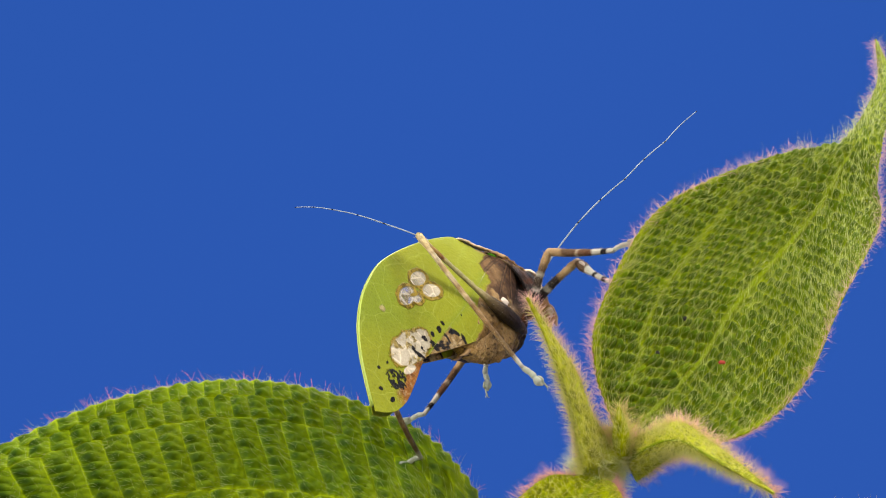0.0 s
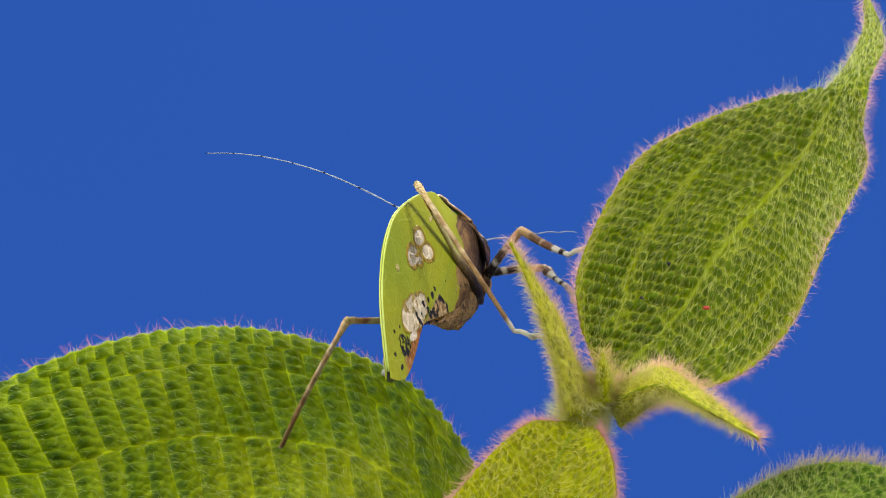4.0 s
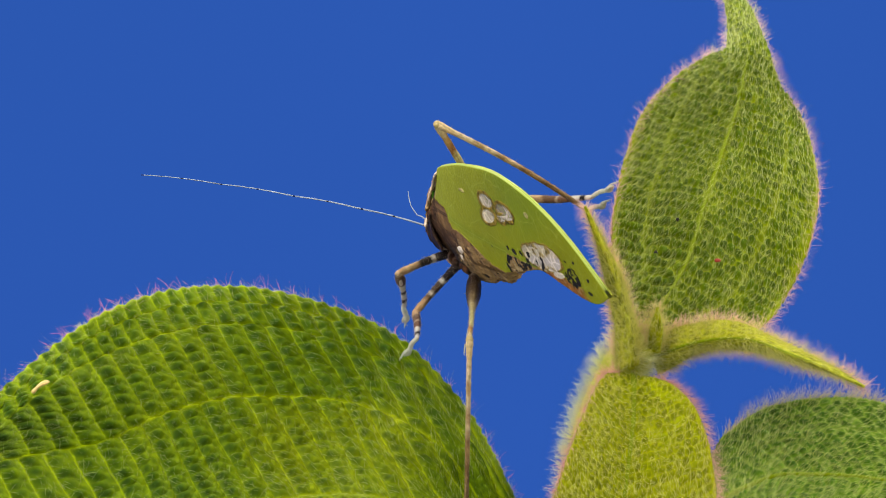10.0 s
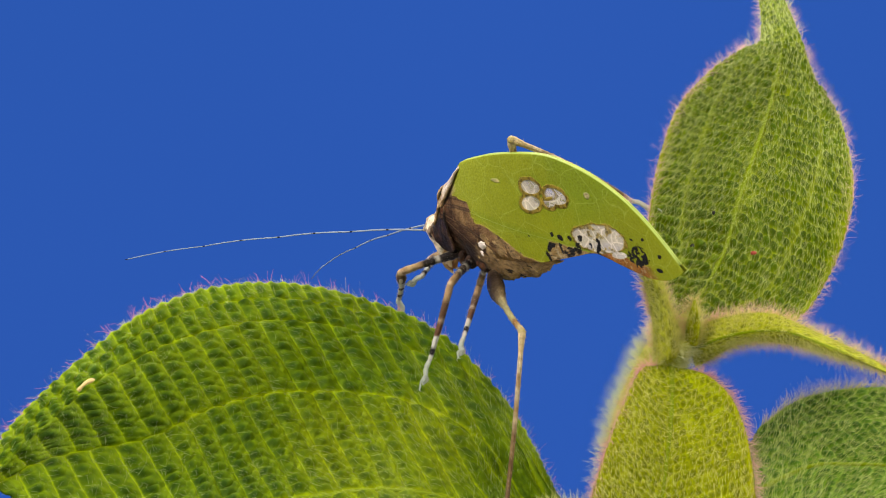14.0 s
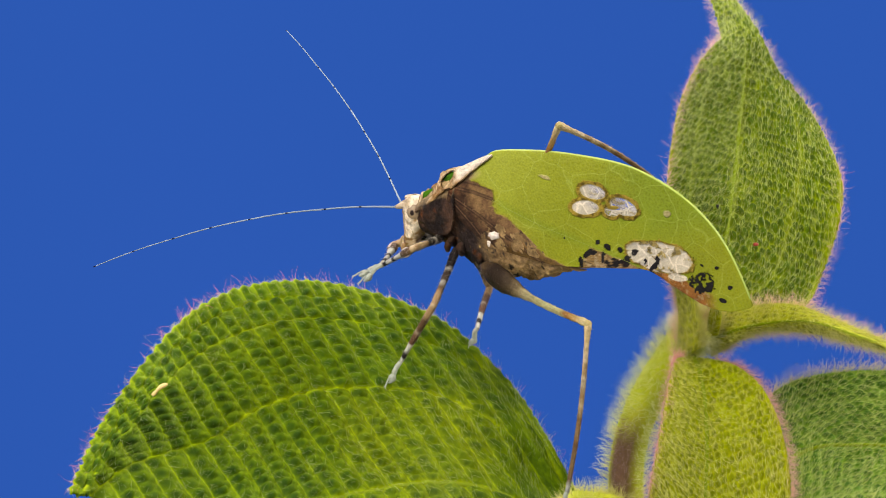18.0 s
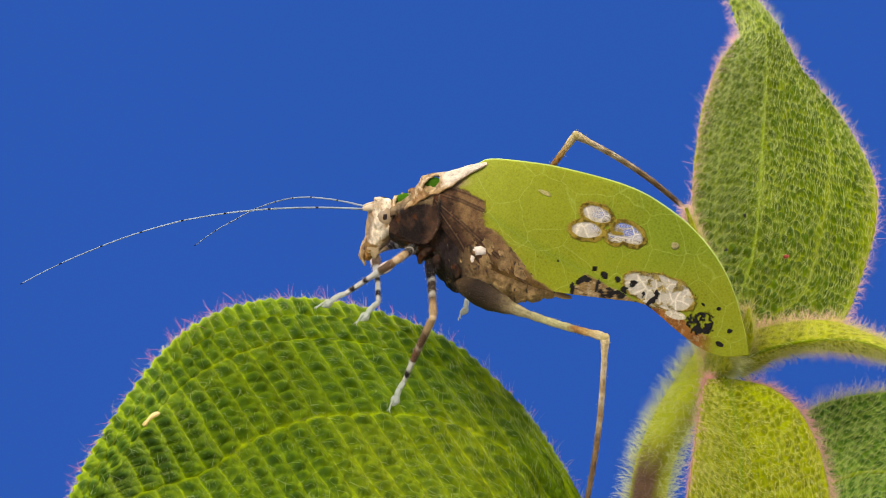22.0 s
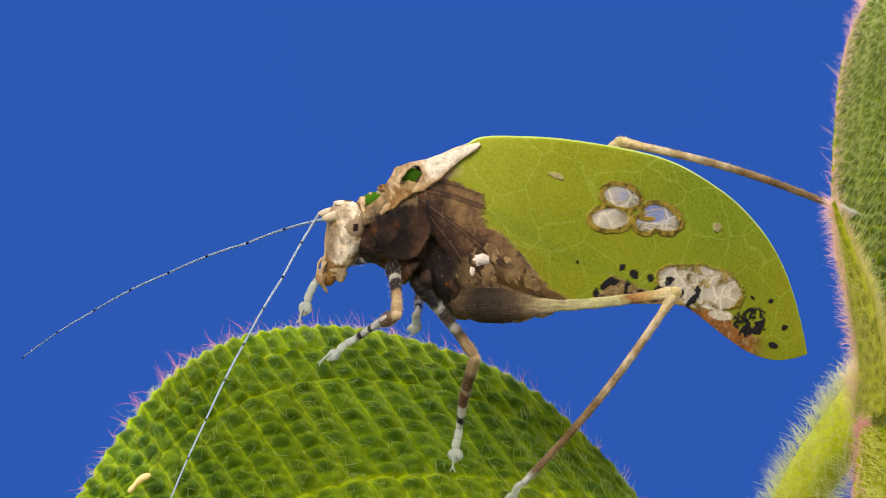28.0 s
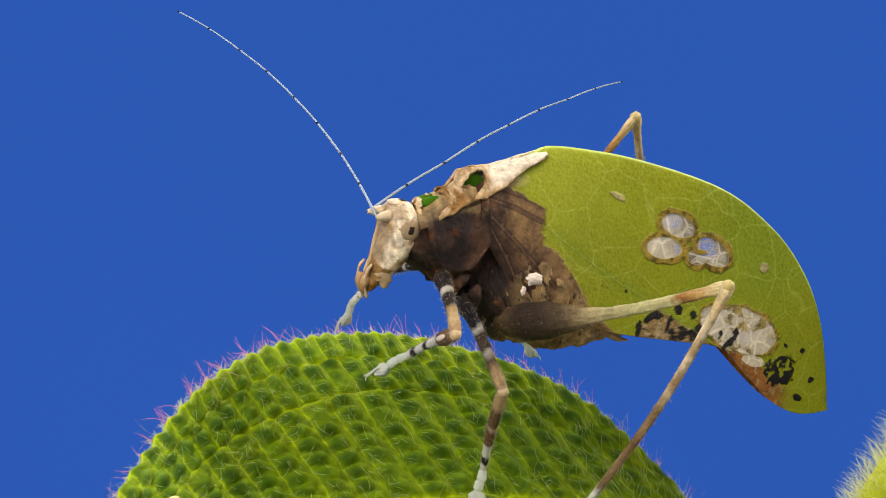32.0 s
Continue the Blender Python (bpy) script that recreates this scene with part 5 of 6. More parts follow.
def tarsus(katydid, kind):
    """A foot of two short joints, a wide heart-shaped pad and a thin last joint with two claws."""
    t = np.linspace(0, 1, 44)
    r = np.interp(t, [0, 0.05, 0.26, 0.30, 0.34, 0.52, 0.56, 0.60, 0.72, 0.80, 0.86, 1.0], [0.014, 0.019, 0.021, 0.015, 0.020, 0.022, 0.016, 0.019, 0.027, 0.030, 0.020, 0.007])
    r = r * (1 + 0.10 * grain(t * 40, t * 0 + 1.5, 1.0, 3, 2))
    me = tube("tarsus", np.stack([t * 0.205, 0.004 * np.sin(t * 9), 0.010 * np.sin(t * 6) - 0.008 * t], -1), r, M_TARSUS, 14, 1.3)
    ob = part("tarsus", me, katydid, "milky translucent jointed foot")
    line = spline([(0.165, 0, 0.010), (0.190, 0, 0.011), (0.215, 0, 0.006), (0.238, 0, 0.0)], 14)
    part("claw_joint", tube("claw_joint", line, np.interp(np.linspace(0, 1, 14), [0, 0.2, 0.85, 1], [0.010, 0.007, 0.0075, 0.009]), M_TARSUS, 8), ob, "thin milky last joint of the foot")
    for s in (1, -1):
        part("pad", blob("pad", (0.158, 0.023 * s, -0.004), (0.031, 0.023, 0.012), M_TARSUS, 0.35, 3 + s, 10, 14), ob, "rounded milky lobe of the foot pad")
        part("claw", tube("claw", spline([(0.235, 0.003 * s, 0.001), (0.249, 0.010 * s, 0.002), (0.258, 0.018 * s, -0.004), (0.260, 0.022 * s, -0.012)], 10), np.linspace(0.0052, 0.0018, 10), M_TARSUS, 6), ob, "small pale claw")
    return ob


LEGS = {}
for sd in "LR":
    for kd in "FMH":
        fem = part("femur", femur_mesh(kd), katydid, NAMES[kd] + " femur with dark and pale bands")
        tib = part("tibia", tibia_mesh(kd), katydid, NAMES[kd] + " tibia with dark and pale bands")
        part("knee", blob("knee", (0.004, 0, 0), (0.036, 0.032, 0.034) if kd == "H" else (0.034, 0.030, 0.032), M_KNEE if kd == "H" else M_PALP, 0.08), tib)
        if kd == "H":
            for k in range(10):
                q = 0.2 + 0.115 * k
                lift = 0.04 * math.sin(math.pi * q / 1.5)
                part("spine", tube("spine", [(q, 0, 0.012 + lift), (q + 0.012, 0.006 * (-1) ** k, 0.022 + lift), (q + 0.020, 0.008 * (-1) ** k, 0.029 + lift)], [0.006, 0.004, 0.001], M_SPINE, 5), tib)
        rng = np.random.RandomState(ord(kd))
        for limb, length, wide, count in ((fem, LENGTH[kd][0], 0.9, 240 if kd == "H" else 420), (tib, LENGTH[kd][1], 0.9, 260)):
            vs = np.array([v.co for v in limb.data.vertices]) / CM
            ns = np.array([v.normal for v in limb.data.vertices])
            i = rng.randint(0, len(vs), count)
            hair_mesh("fuzz", vs[i], ns[i] + rng.normal(size=(count, 3)) * 0.35 + (0.5, 0, 0), 0.017 * (0.4 + rng.rand(count)), np.zeros(count), M_FUZZ, limb, rng, "short pale fuzz", 0.0009)
        if kd == "F":
            for q in (1, -1):
                part("ear", blob("ear", (0.105, 0.030 * q, 0.002), (0.046, 0.012, 0.018), M_EAR, 0.06, 4, 12, 16), tib, "pale oval ear on the swollen shin")
        LEGS[sd + kd] = (fem, tib, tarsus(katydid, kd))

SEGMENT = 0.74
FEELERS = {}
for sd in "LR":
    pieces = []
    for k in range(4):
        t = np.linspace(0, 1, 16)
        r = np.interp(k + t, [0, 0.3, 2, 4], [0.0092, 0.0076, 0.0062, 0.0042])
        bowed = np.stack([t * SEGMENT, 0 * t, 0.012 * np.sin(np.pi * t)], -1)
        feel = tube("feeler", bowed, r, M_ANTENNA, 7)
        pieces.append(part("feeler", feel, katydid, "thin pale feeler with black rings"))
    FEELERS[sd] = pieces


# ---- movement ----
def sight(origin, goal, up):
    """A pose at origin whose x axis points at goal."""
    o, x = Vector(origin), (Vector(goal) - Vector(origin)).normalized()
    y = Vector(up).cross(x).normalized()
    z = x.cross(y)
    m = Matrix((x, y, z)).transposed().to_4x4()
    m.translation = o * CM
    return m


STEPS = [i * 0.25 for i in range(129)]


def glide(rows, t):
    """The row at t, eased between the rows round it."""
    times = [r[0] for r in rows]
    if t <= times[0]:
        return np.array(rows[0][1:])
    for a, b in zip(rows[:-1], rows[1:]):
        if t <= b[0]:
            f = (t - a[0]) / (b[0] - a[0])
            f = f * f * (3 - 2 * f) * 0.5 + f * 0.5
            return np.array(a[1:]) * (1 - f) + np.array(b[1:]) * f
    return np.array(rows[-1][1:])


def reach(start, goal, length):
    d = goal - start
    return start + d / (np.linalg.norm(d) + 1e-9) * length


def leg_walk(which, rows):
    """Rows: seconds, then knee, ankle and toe in the insect's own space."""
    kind, out = which[1], 1 if which[0] == "L" else -1
    joint = np.array(JOINT[kind]) * (1, out, 1)
    lf, lt = LENGTH[kind]
    keyed = ([], [], [])
    for t in STEPS:
        r = glide(rows, t)
        knee = reach(joint, r[:3], lf)
        ankle = reach(knee, r[3:6], lt)
        toe = reach(ankle, ankle + r[6:9] - r[3:6], 0.2)
        up = Vector(np.cross(knee - joint, ankle - knee)).cross(Vector(knee - joint))
        up = -up if up.length > 1e-6 else Vector((0, 0, 1))
        up2 = Vector(np.cross(knee - joint, ankle - knee)).cross(Vector(ankle - knee))
        up2 = -up2 if up2.length > 1e-6 else Vector((0, 0, 1))
        keyed[0].append((t, sight(joint, knee, up)))
        keyed[1].append((t, sight(knee, ankle, up2)))
        keyed[2].append((t, sight(ankle, toe, (0.1, 0.2, 1))))
    for ob, some in zip(LEGS[which], keyed):
        walk(ob, some)


def antenna_walk(which, rows):
    """Rows: seconds, then the four ends of the feeler's pieces in the insect's own space."""
    root = np.array((1.56, 0.06 if which == "L" else -0.06, 0.26))
    keyed = ([], [], [], [])
    for t in STEPS:
        r = glide(rows, t).reshape(4, 3)
        here = root
        for k in range(4):
            there = reach(here, here + r[k] - (r[k - 1] if k else root), SEGMENT)
            keyed[k].append((t, sight(here, there, (0.03, 0.05, 1) if abs((there - here)[2]) < 0.6 else (1, 0.1, 0.1))))
            here = there
    for ob, some in zip(FEELERS[which], keyed):
        walk(ob, some)


def motions():
    body = [
        (0, (-0.100, 0.009, 0.254), (0.856, -0.218, -0.111, 0.454)),
        (0.5, (-0.107, 0.022, 0.252), (0.851, -0.179, -0.102, 0.483)),
        (1, (-0.095, 0.053, 0.244), (0.850, -0.177, -0.111, 0.483)),
        (1.5, (-0.067, 0.047, 0.219), (0.848, -0.179, -0.130, 0.481)),
        (2, (-0.063, 0.042, 0.191), (0.842, -0.165, -0.129, 0.498)),
        (2.5, (-0.102, 0.051, 0.179), (0.821, -0.101, -0.090, 0.554)),
        (3, (-0.107, 0.054, 0.174), (0.816, -0.103, -0.086, 0.562)),
        (3.5, (-0.087, 0.051, 0.151), (0.810, -0.098, -0.080, 0.573)),
        (5.5, (-0.080, 0.013, 0.116), (0.777, -0.108, 0.051, 0.618)),
        (6, (-0.091, -0.021, 0.161), (0.800, -0.147, -0.004, 0.581)),
        (6.5, (-0.039, -0.043, 0.125), (0.791, -0.148, -0.024, 0.593)),
        (7, (0.013, -0.065, 0.090), (0.782, -0.149, -0.044, 0.603)),
        (7.5, (0.083, -0.093, 0.066), (0.771, -0.155, -0.060, 0.615)),
        (8, (0.152, -0.122, 0.042), (0.758, -0.162, -0.077, 0.627)),
        (8.5, (0.209, -0.131, 0.043), (0.745, -0.190, -0.122, 0.628)),
        (9, (0.254, -0.147, 0.080), (0.736, -0.197, -0.123, 0.636)),
        (9.5, (0.241, -0.217, 0.127), (0.722, -0.227, -0.126, 0.641)),
        (10, (0.171, -0.299, 0.187), (0.712, -0.253, -0.097, 0.648)),
        (10.5, (0.127, -0.376, 0.206), (0.699, -0.256, -0.083, 0.663)),
        (11, (0.045, -0.429, 0.228), (0.684, -0.265, -0.082, 0.675)),
        (11.5, (0.017, -0.491, 0.253), (0.668, -0.268, -0.075, 0.690)),
        (12, (0.010, -0.533, 0.274), (0.656, -0.271, -0.079, 0.700)),
        (12.5, (0.028, -0.564, 0.284), (0.644, -0.263, -0.073, 0.715)),
        (13, (0.010, -0.580, 0.283), (0.642, -0.266, -0.075, 0.715)),
        (13.5, (-0.002, -0.614, 0.263), (0.640, -0.260, -0.081, 0.719)),
        (14, (0.001, -0.620, 0.264), (0.623, -0.245, -0.078, 0.739)),
        (14.5, (0.025, -0.615, 0.253), (0.606, -0.232, -0.072, 0.757)),
        (15, (0.040, -0.614, 0.243), (0.585, -0.218, -0.064, 0.778)),
        (15.5, (0.010, -0.652, 0.251), (0.566, -0.203, -0.057, 0.797)),
        (17.5, (-0.068, -0.687, 0.222), (0.507, -0.109, -0.040, 0.854)),
        (18, (-0.059, -0.690, 0.210), (0.475, -0.088, -0.046, 0.874)),
        (18.5, (-0.043, -0.687, 0.171), (0.451, -0.059, -0.041, 0.890)),
        (19, (-0.020, -0.662, 0.186), (0.429, -0.048, -0.036, 0.901)),
        (19.5, (-0.024, -0.627, 0.172), (0.424, -0.042, -0.038, 0.904)),
        (20, (-0.045, -0.597, 0.160), (0.411, -0.034, -0.049, 0.910)),
        (20.5, (-0.035, -0.514, 0.168), (0.387, -0.024, -0.052, 0.920)),
        (21, (-0.067, -0.489, 0.139), (0.389, -0.025, -0.061, 0.919)),
        (21.5, (-0.115, -0.469, 0.116), (0.367, -0.016, -0.053, 0.928)),
        (22, (-0.198, -0.486, 0.111), (0.324, -0.003, -0.041, 0.945)),
        (22.5, (-0.266, -0.494, 0.096), (0.304, 0.003, -0.028, 0.952)),
        (23, (-0.297, -0.453, 0.089), (0.287, -0.000, -0.026, 0.958)),
        (23.5, (-0.359, -0.432, 0.103), (0.274, -0.005, -0.020, 0.962)),
        (24, (-0.421, -0.424, 0.108), (0.255, -0.003, -0.027, 0.967)),
        (24.5, (-0.466, -0.414, 0.119), (0.240, -0.011, -0.029, 0.970)),
        (25, (-0.490, -0.388, 0.137), (0.232, -0.022, -0.033, 0.972)),
        (25.5, (-0.514, -0.336, 0.157), (0.229, -0.030, -0.031, 0.972)),
        (27.5, (-0.594, -0.147, 0.182), (0.200, -0.040, -0.061, 0.977)),
        (28, (-0.629, -0.122, 0.183), (0.192, -0.038, -0.076, 0.978)),
        (28.5, (-0.639, -0.091, 0.166), (0.188, -0.033, -0.083, 0.978)),
        (29, (-0.649, -0.065, 0.142), (0.170, -0.022, -0.087, 0.981)),
        (29.5, (-0.646, -0.042, 0.129), (0.164, -0.014, -0.096, 0.982)),
        (30, (-0.636, -0.025, 0.099), (0.153, -0.004, -0.102, 0.983)),
        (30.5, (-0.611, -0.026, 0.074), (0.141, 0.004, -0.111, 0.984)),
        (31, (-0.612, 0.016, 0.051), (0.117, 0.013, -0.114, 0.987)),
        (31.5, (-0.641, -0.001, 0.050), (0.104, 0.018, -0.111, 0.988)),
        (32, (-0.669, -0.036, 0.036), (0.103, 0.021, -0.112, 0.988)),
    ]
    rows = []
    for t, place, turn in body:
        rows.append((t, Matrix.Translation(Vector(place) * CM) @ quaternion(turn)))
    walk(katydid, rows)
    leg_walk("LF", [
        (0, 1.33, 0.6, -0.03, 0.97, 0.42, -0.32, 0.96, 0.5, -0.5),
        (1, 1.46, 0.54, -0.06, 0.98, 0.44, -0.17, 1.06, 0.55, -0.32),
        (2, 1.49, 0.51, -0.12, 1, 0.51, -0.22, 1.15, 0.64, -0.24),
        (3, 1.5, 0.48, -0.18, 1.33, 0.9, -0.41, 1.19, 0.94, -0.54),
        (6, 1.45, 0.51, -0.2, 1.2, 0.59, -0.63, 1.27, 0.73, -0.76),
        (7, 1.38, 0.58, 0, 1.4, 0.64, -0.49, 1.39, 0.75, -0.66),
        (8, 1.18, 0.63, 0.02, 1.17, 0.7, -0.48, 1.17, 0.72, -0.68),
        (9, 1.24, 0.62, 0.05, 0.86, 0.78, -0.23, 0.72, 0.85, -0.35),
        (10, 1.14, 0.62, 0.06, 1.55, 0.6, -0.22, 1.7, 0.63, -0.36),
        (11, 1.35, 0.57, 0.12, 1.14, 1, -0.05, 1.33, 1.01, -0.13),
        (12, 1.38, 0.54, 0.18, 1.81, 0.63, -0.06, 1.98, 0.64, -0.16),
        (13, 1.4, 0.54, 0.15, 1.84, 0.53, -0.08, 2.01, 0.53, -0.2),
        (14, 1.43, 0.55, 0.08, 1.86, 0.44, -0.15, 2.02, 0.4, -0.27),
        (15, 1.26, 0.55, 0.23, 1.75, 0.6, 0.17, 1.86, 0.75, 0.23),
        (18, 1.2, 0.59, 0.02, 1.63, 0.42, -0.16, 1.81, 0.51, -0.2),
        (19, 1.24, 0.53, -0.04, 1.65, 0.33, -0.28, 1.83, 0.4, -0.33),
        (20, 1.22, 0.54, 0.1, 1.68, 0.44, -0.03, 1.88, 0.49, -0.05),
        (21, 1.18, 0.82, 0.04, 1.5, 0.57, -0.25, 1.68, 0.67, -0.28),
        (23, 1.42, 0.75, -0.09, 1.76, 0.48, -0.34, 1.91, 0.5, -0.46),
        (25, 1.39, 0.63, -0.11, 1.62, 0.27, -0.37, 1.79, 0.28, -0.47),
        (28, 1.26, 0.61, -0.2, 1.41, 0.19, -0.44, 1.58, 0.19, -0.54),
        (30, 1.25, 0.63, -0.27, 1.4, 0.2, -0.49, 1.57, 0.18, -0.6),
        (32, 1.27, 0.63, -0.22, 1.31, 0.19, -0.45, 1.48, 0.14, -0.57),
    ])
    leg_walk("LM", [
        (0, 1.15, 0.69, -0.11, 0.69, 0.99, -0.47, 0.65, 1.18, -0.43),
        (1, 1.21, 0.67, -0.15, 0.85, 1.05, -0.57, 0.83, 1.24, -0.53),
        (2, 1.16, 0.68, -0.21, 0.63, 0.88, -0.54, 0.74, 1.05, -0.57),
        (3, 1.19, 0.63, -0.37, 0.57, 0.73, -0.58, 0.69, 0.8, -0.72),
        (6, 1.42, 0.56, -0.1, 0.91, 0.59, -0.52, 1.03, 0.66, -0.67),
        (7, 1.33, 0.6, -0.27, 0.73, 0.61, -0.54, 0.85, 0.63, -0.7),
        (8, 1.05, 0.67, -0.32, 0.42, 0.74, -0.51, 0.49, 0.84, -0.67),
        (9, 1.09, 0.65, -0.35, 0.48, 0.89, -0.45, 0.6, 1.01, -0.56),
        (10, 1.18, 0.66, -0.3, 0.6, 0.93, -0.45, 0.74, 1.05, -0.51),
        (11, 1.22, 0.63, -0.33, 1.81, 0.46, -0.57, 1.95, 0.61, -0.56),
        (12, 0.8, 0.65, -0.13, 1.39, 0.58, -0.42, 1.52, 0.62, -0.57),
        (13, 0.84, 0.66, -0.08, 1.45, 0.67, -0.35, 1.61, 0.76, -0.43),
        (14, 0.72, 0.6, -0.15, 0.9, 1.04, -0.61, 0.96, 1.18, -0.74),
        (15, 0.77, 0.63, -0.16, 1.15, 0.82, -0.67, 1.21, 0.95, -0.81),
        (18, 1.13, 0.56, -0.49, 1.55, 0.5, -0.99, 1.66, 0.59, -1.14),
        (19, 1.17, 0.45, -0.58, 1.52, 0.25, -1.09, 1.63, 0.33, -1.25),
        (21, 1, 0.73, -0.52, 1.3, 0.47, -1.04, 1.39, 0.53, -1.21),
        (23, 0.94, 0.65, -0.58, 1.11, 0.2, -1.04, 1.2, 0.24, -1.22),
        (25, 0.82, 0.32, -0.67, 0.95, -0.16, -1.11, 1.03, -0.13, -1.29),
        (28, 0.69, 0.36, -0.61, 0.73, -0.04, -1.14, 0.78, 0.02, -1.33),
        (30, 0.86, 0.59, -0.54, 0.77, 0.24, -1.1, 0.81, 0.31, -1.3),
        (32, 0.86, 0.52, -0.6, 0.75, 0.15, -1.14, 0.79, 0.2, -1.33),
    ])
    leg_walk("LH", [
        (0, -0.6, 0.33, -0.14, 0.51, 1.07, -0.82, 0.4, 1.24, -0.8),
        (1, -0.58, 0.49, -0.2, -0.61, 1.69, -1.1, -0.7, 1.84, -1.2),
        (2, -0.58, 0.47, -0.14, -0.44, 1.73, -0.94, -0.53, 1.89, -1.03),
        (3, -0.57, 0.51, -0.22, -0.02, 1.57, -1.13, -0.09, 1.72, -1.25),
        (6, -0.54, 0.61, -0.37, 0.15, 1.53, -1.34, 0.11, 1.7, -1.43),
        (7, -0.54, 0.59, -0.45, -0.64, 1.34, -1.75, -0.65, 1.43, -1.92),
        (8, -0.49, 0.66, -0.57, -0.18, 1.2, -1.93, -0.2, 1.28, -2.12),
        (9, -0.46, 0.76, -0.52, -0.21, 1.44, -1.84, -0.22, 1.54, -2.01),
        (10, -0.4, 0.84, -0.6, 0.03, 1.52, -1.86, 0.04, 1.64, -2.02),
        (11, -0.37, 0.86, -0.66, 0.05, 1.58, -1.91, 0.06, 1.69, -2.07),
        (12, -0.36, 0.89, -0.65, 0.22, 1.55, -1.87, 0.24, 1.67, -2.03),
        (13, -0.34, 0.91, -0.66, 0.12, 1.59, -1.91, 0.14, 1.7, -2.08),
        (14, -0.36, 0.89, -0.65, 0.12, 1.6, -1.88, 0.15, 1.72, -2.04),
        (15, -0.37, 0.87, -0.65, 0.3, 1.35, -1.9, 0.33, 1.46, -2.07),
        (18, -0.36, 0.9, -0.63, 0.06, 0.89, -2.07, 0.13, 0.86, -2.25),
        (19, -0.35, 0.89, -0.66, -0.01, 1.4, -2.04, 0.04, 1.4, -2.23),
        (21, -0.36, 0.94, -0.49, -0.17, 1.22, -1.96, -0.14, 1.17, -2.15),
        (23, -0.28, 1.05, -0.49, -0.27, 0.26, -1.77, -0.27, 0.15, -1.93),
        (24, -0.24, 1.1, -0.5, -0.35, 0.21, -1.7, -0.36, 0.08, -1.85),
        (25, -0.3, 1.1, -0.3, -0.32, 0.22, -1.51, -0.31, 0.1, -1.67),
        (28, -0.28, 1.1, -0.04, 0.52, 0.67, -1.24, 0.57, 0.53, -1.37),
        (30, -0.15, 1.19, 0.16, 0.38, 0.65, -1.13, 0.52, 0.73, -1.24),
        (32, 0.07, 1.28, 0.31, 0.38, 0.74, -1.05, 0.42, 0.64, -1.22),
    ])
    leg_walk("RF", [
        (0, 1.37, -0.56, 0.15, 1.18, -0.87, -0.2, 1.38, -0.84, -0.24),
        (1, 1.37, -0.56, 0.13, 1.15, -0.9, -0.17, 1.34, -0.88, -0.22),
        (2, 1.49, -0.49, 0.13, 1.26, -0.83, -0.17, 1.45, -0.83, -0.24),
        (3, 1.33, -0.6, 0.05, 1.01, -0.98, 0.04, 1.17, -1.03, -0.07),
        (6, 1.29, -0.47, -0.39, 1.22, -0.3, -0.86, 1.24, -0.28, -1.05),
        (7, 1.2, -0.63, -0.05, 0.78, -0.83, -0.24, 0.93, -0.83, -0.38),
        (8, 1.13, -0.63, -0.08, 0.69, -0.77, -0.27, 0.83, -0.79, -0.41),
        (9, 1.05, -0.22, -0.58, 0.75, -0.11, -0.95, 0.71, -0.14, -1.15),
        (10, 1.44, 0.06, -0.44, 1.07, 0.32, -0.64, 1.1, 0.46, -0.78),
        (11, 1.31, 0.31, -0.31, 1.05, 0.7, -0.45, 1.21, 0.73, -0.56),
        (12, 1.61, 0.03, -0.26, 1.4, 0.42, -0.51, 1.45, 0.54, -0.66),
        (13, 1.61, -0.02, -0.28, 1.33, 0.35, -0.47, 1.38, 0.47, -0.62),
        (14, 1.65, 0.05, 0.01, 1.35, 0.44, -0.04, 1.55, 0.46, -0.05),
        (15, 1.65, 0.05, 0.01, 1.35, 0.44, -0.04, 1.55, 0.46, -0.05),
        (18, 1.66, -0.04, -0.09, 1.6, 0.46, -0.14, 1.75, 0.56, -0.24),
        (19, 1.7, -0.28, -0.12, 1.7, 0.19, -0.28, 1.83, 0.31, -0.38),
        (20, 1.62, -0.46, -0.22, 1.71, -0.01, -0.42, 1.89, 0.05, -0.5),
        (21, 1.55, -0.3, -0.2, 1.55, 0.2, -0.28, 1.67, 0.35, -0.34),
        (23, 1.28, -0.48, -0.07, 1.39, -0.82, -0.41, 1.52, -0.8, -0.57),
        (25, 1.36, -0.58, -0.14, 1.6, -0.15, -0.2, 1.8, -0.08, -0.19),
        (28, 1.37, -0.59, -0.2, 1.57, -0.14, -0.17, 1.66, -0.1, -0.35),
        (30, 1.27, -0.57, -0.22, 1.49, -0.13, -0.24, 1.6, -0.11, -0.41),
        (32, 1.2, -0.59, -0.24, 1.49, -0.18, -0.25, 1.54, -0.26, -0.44),
    ])
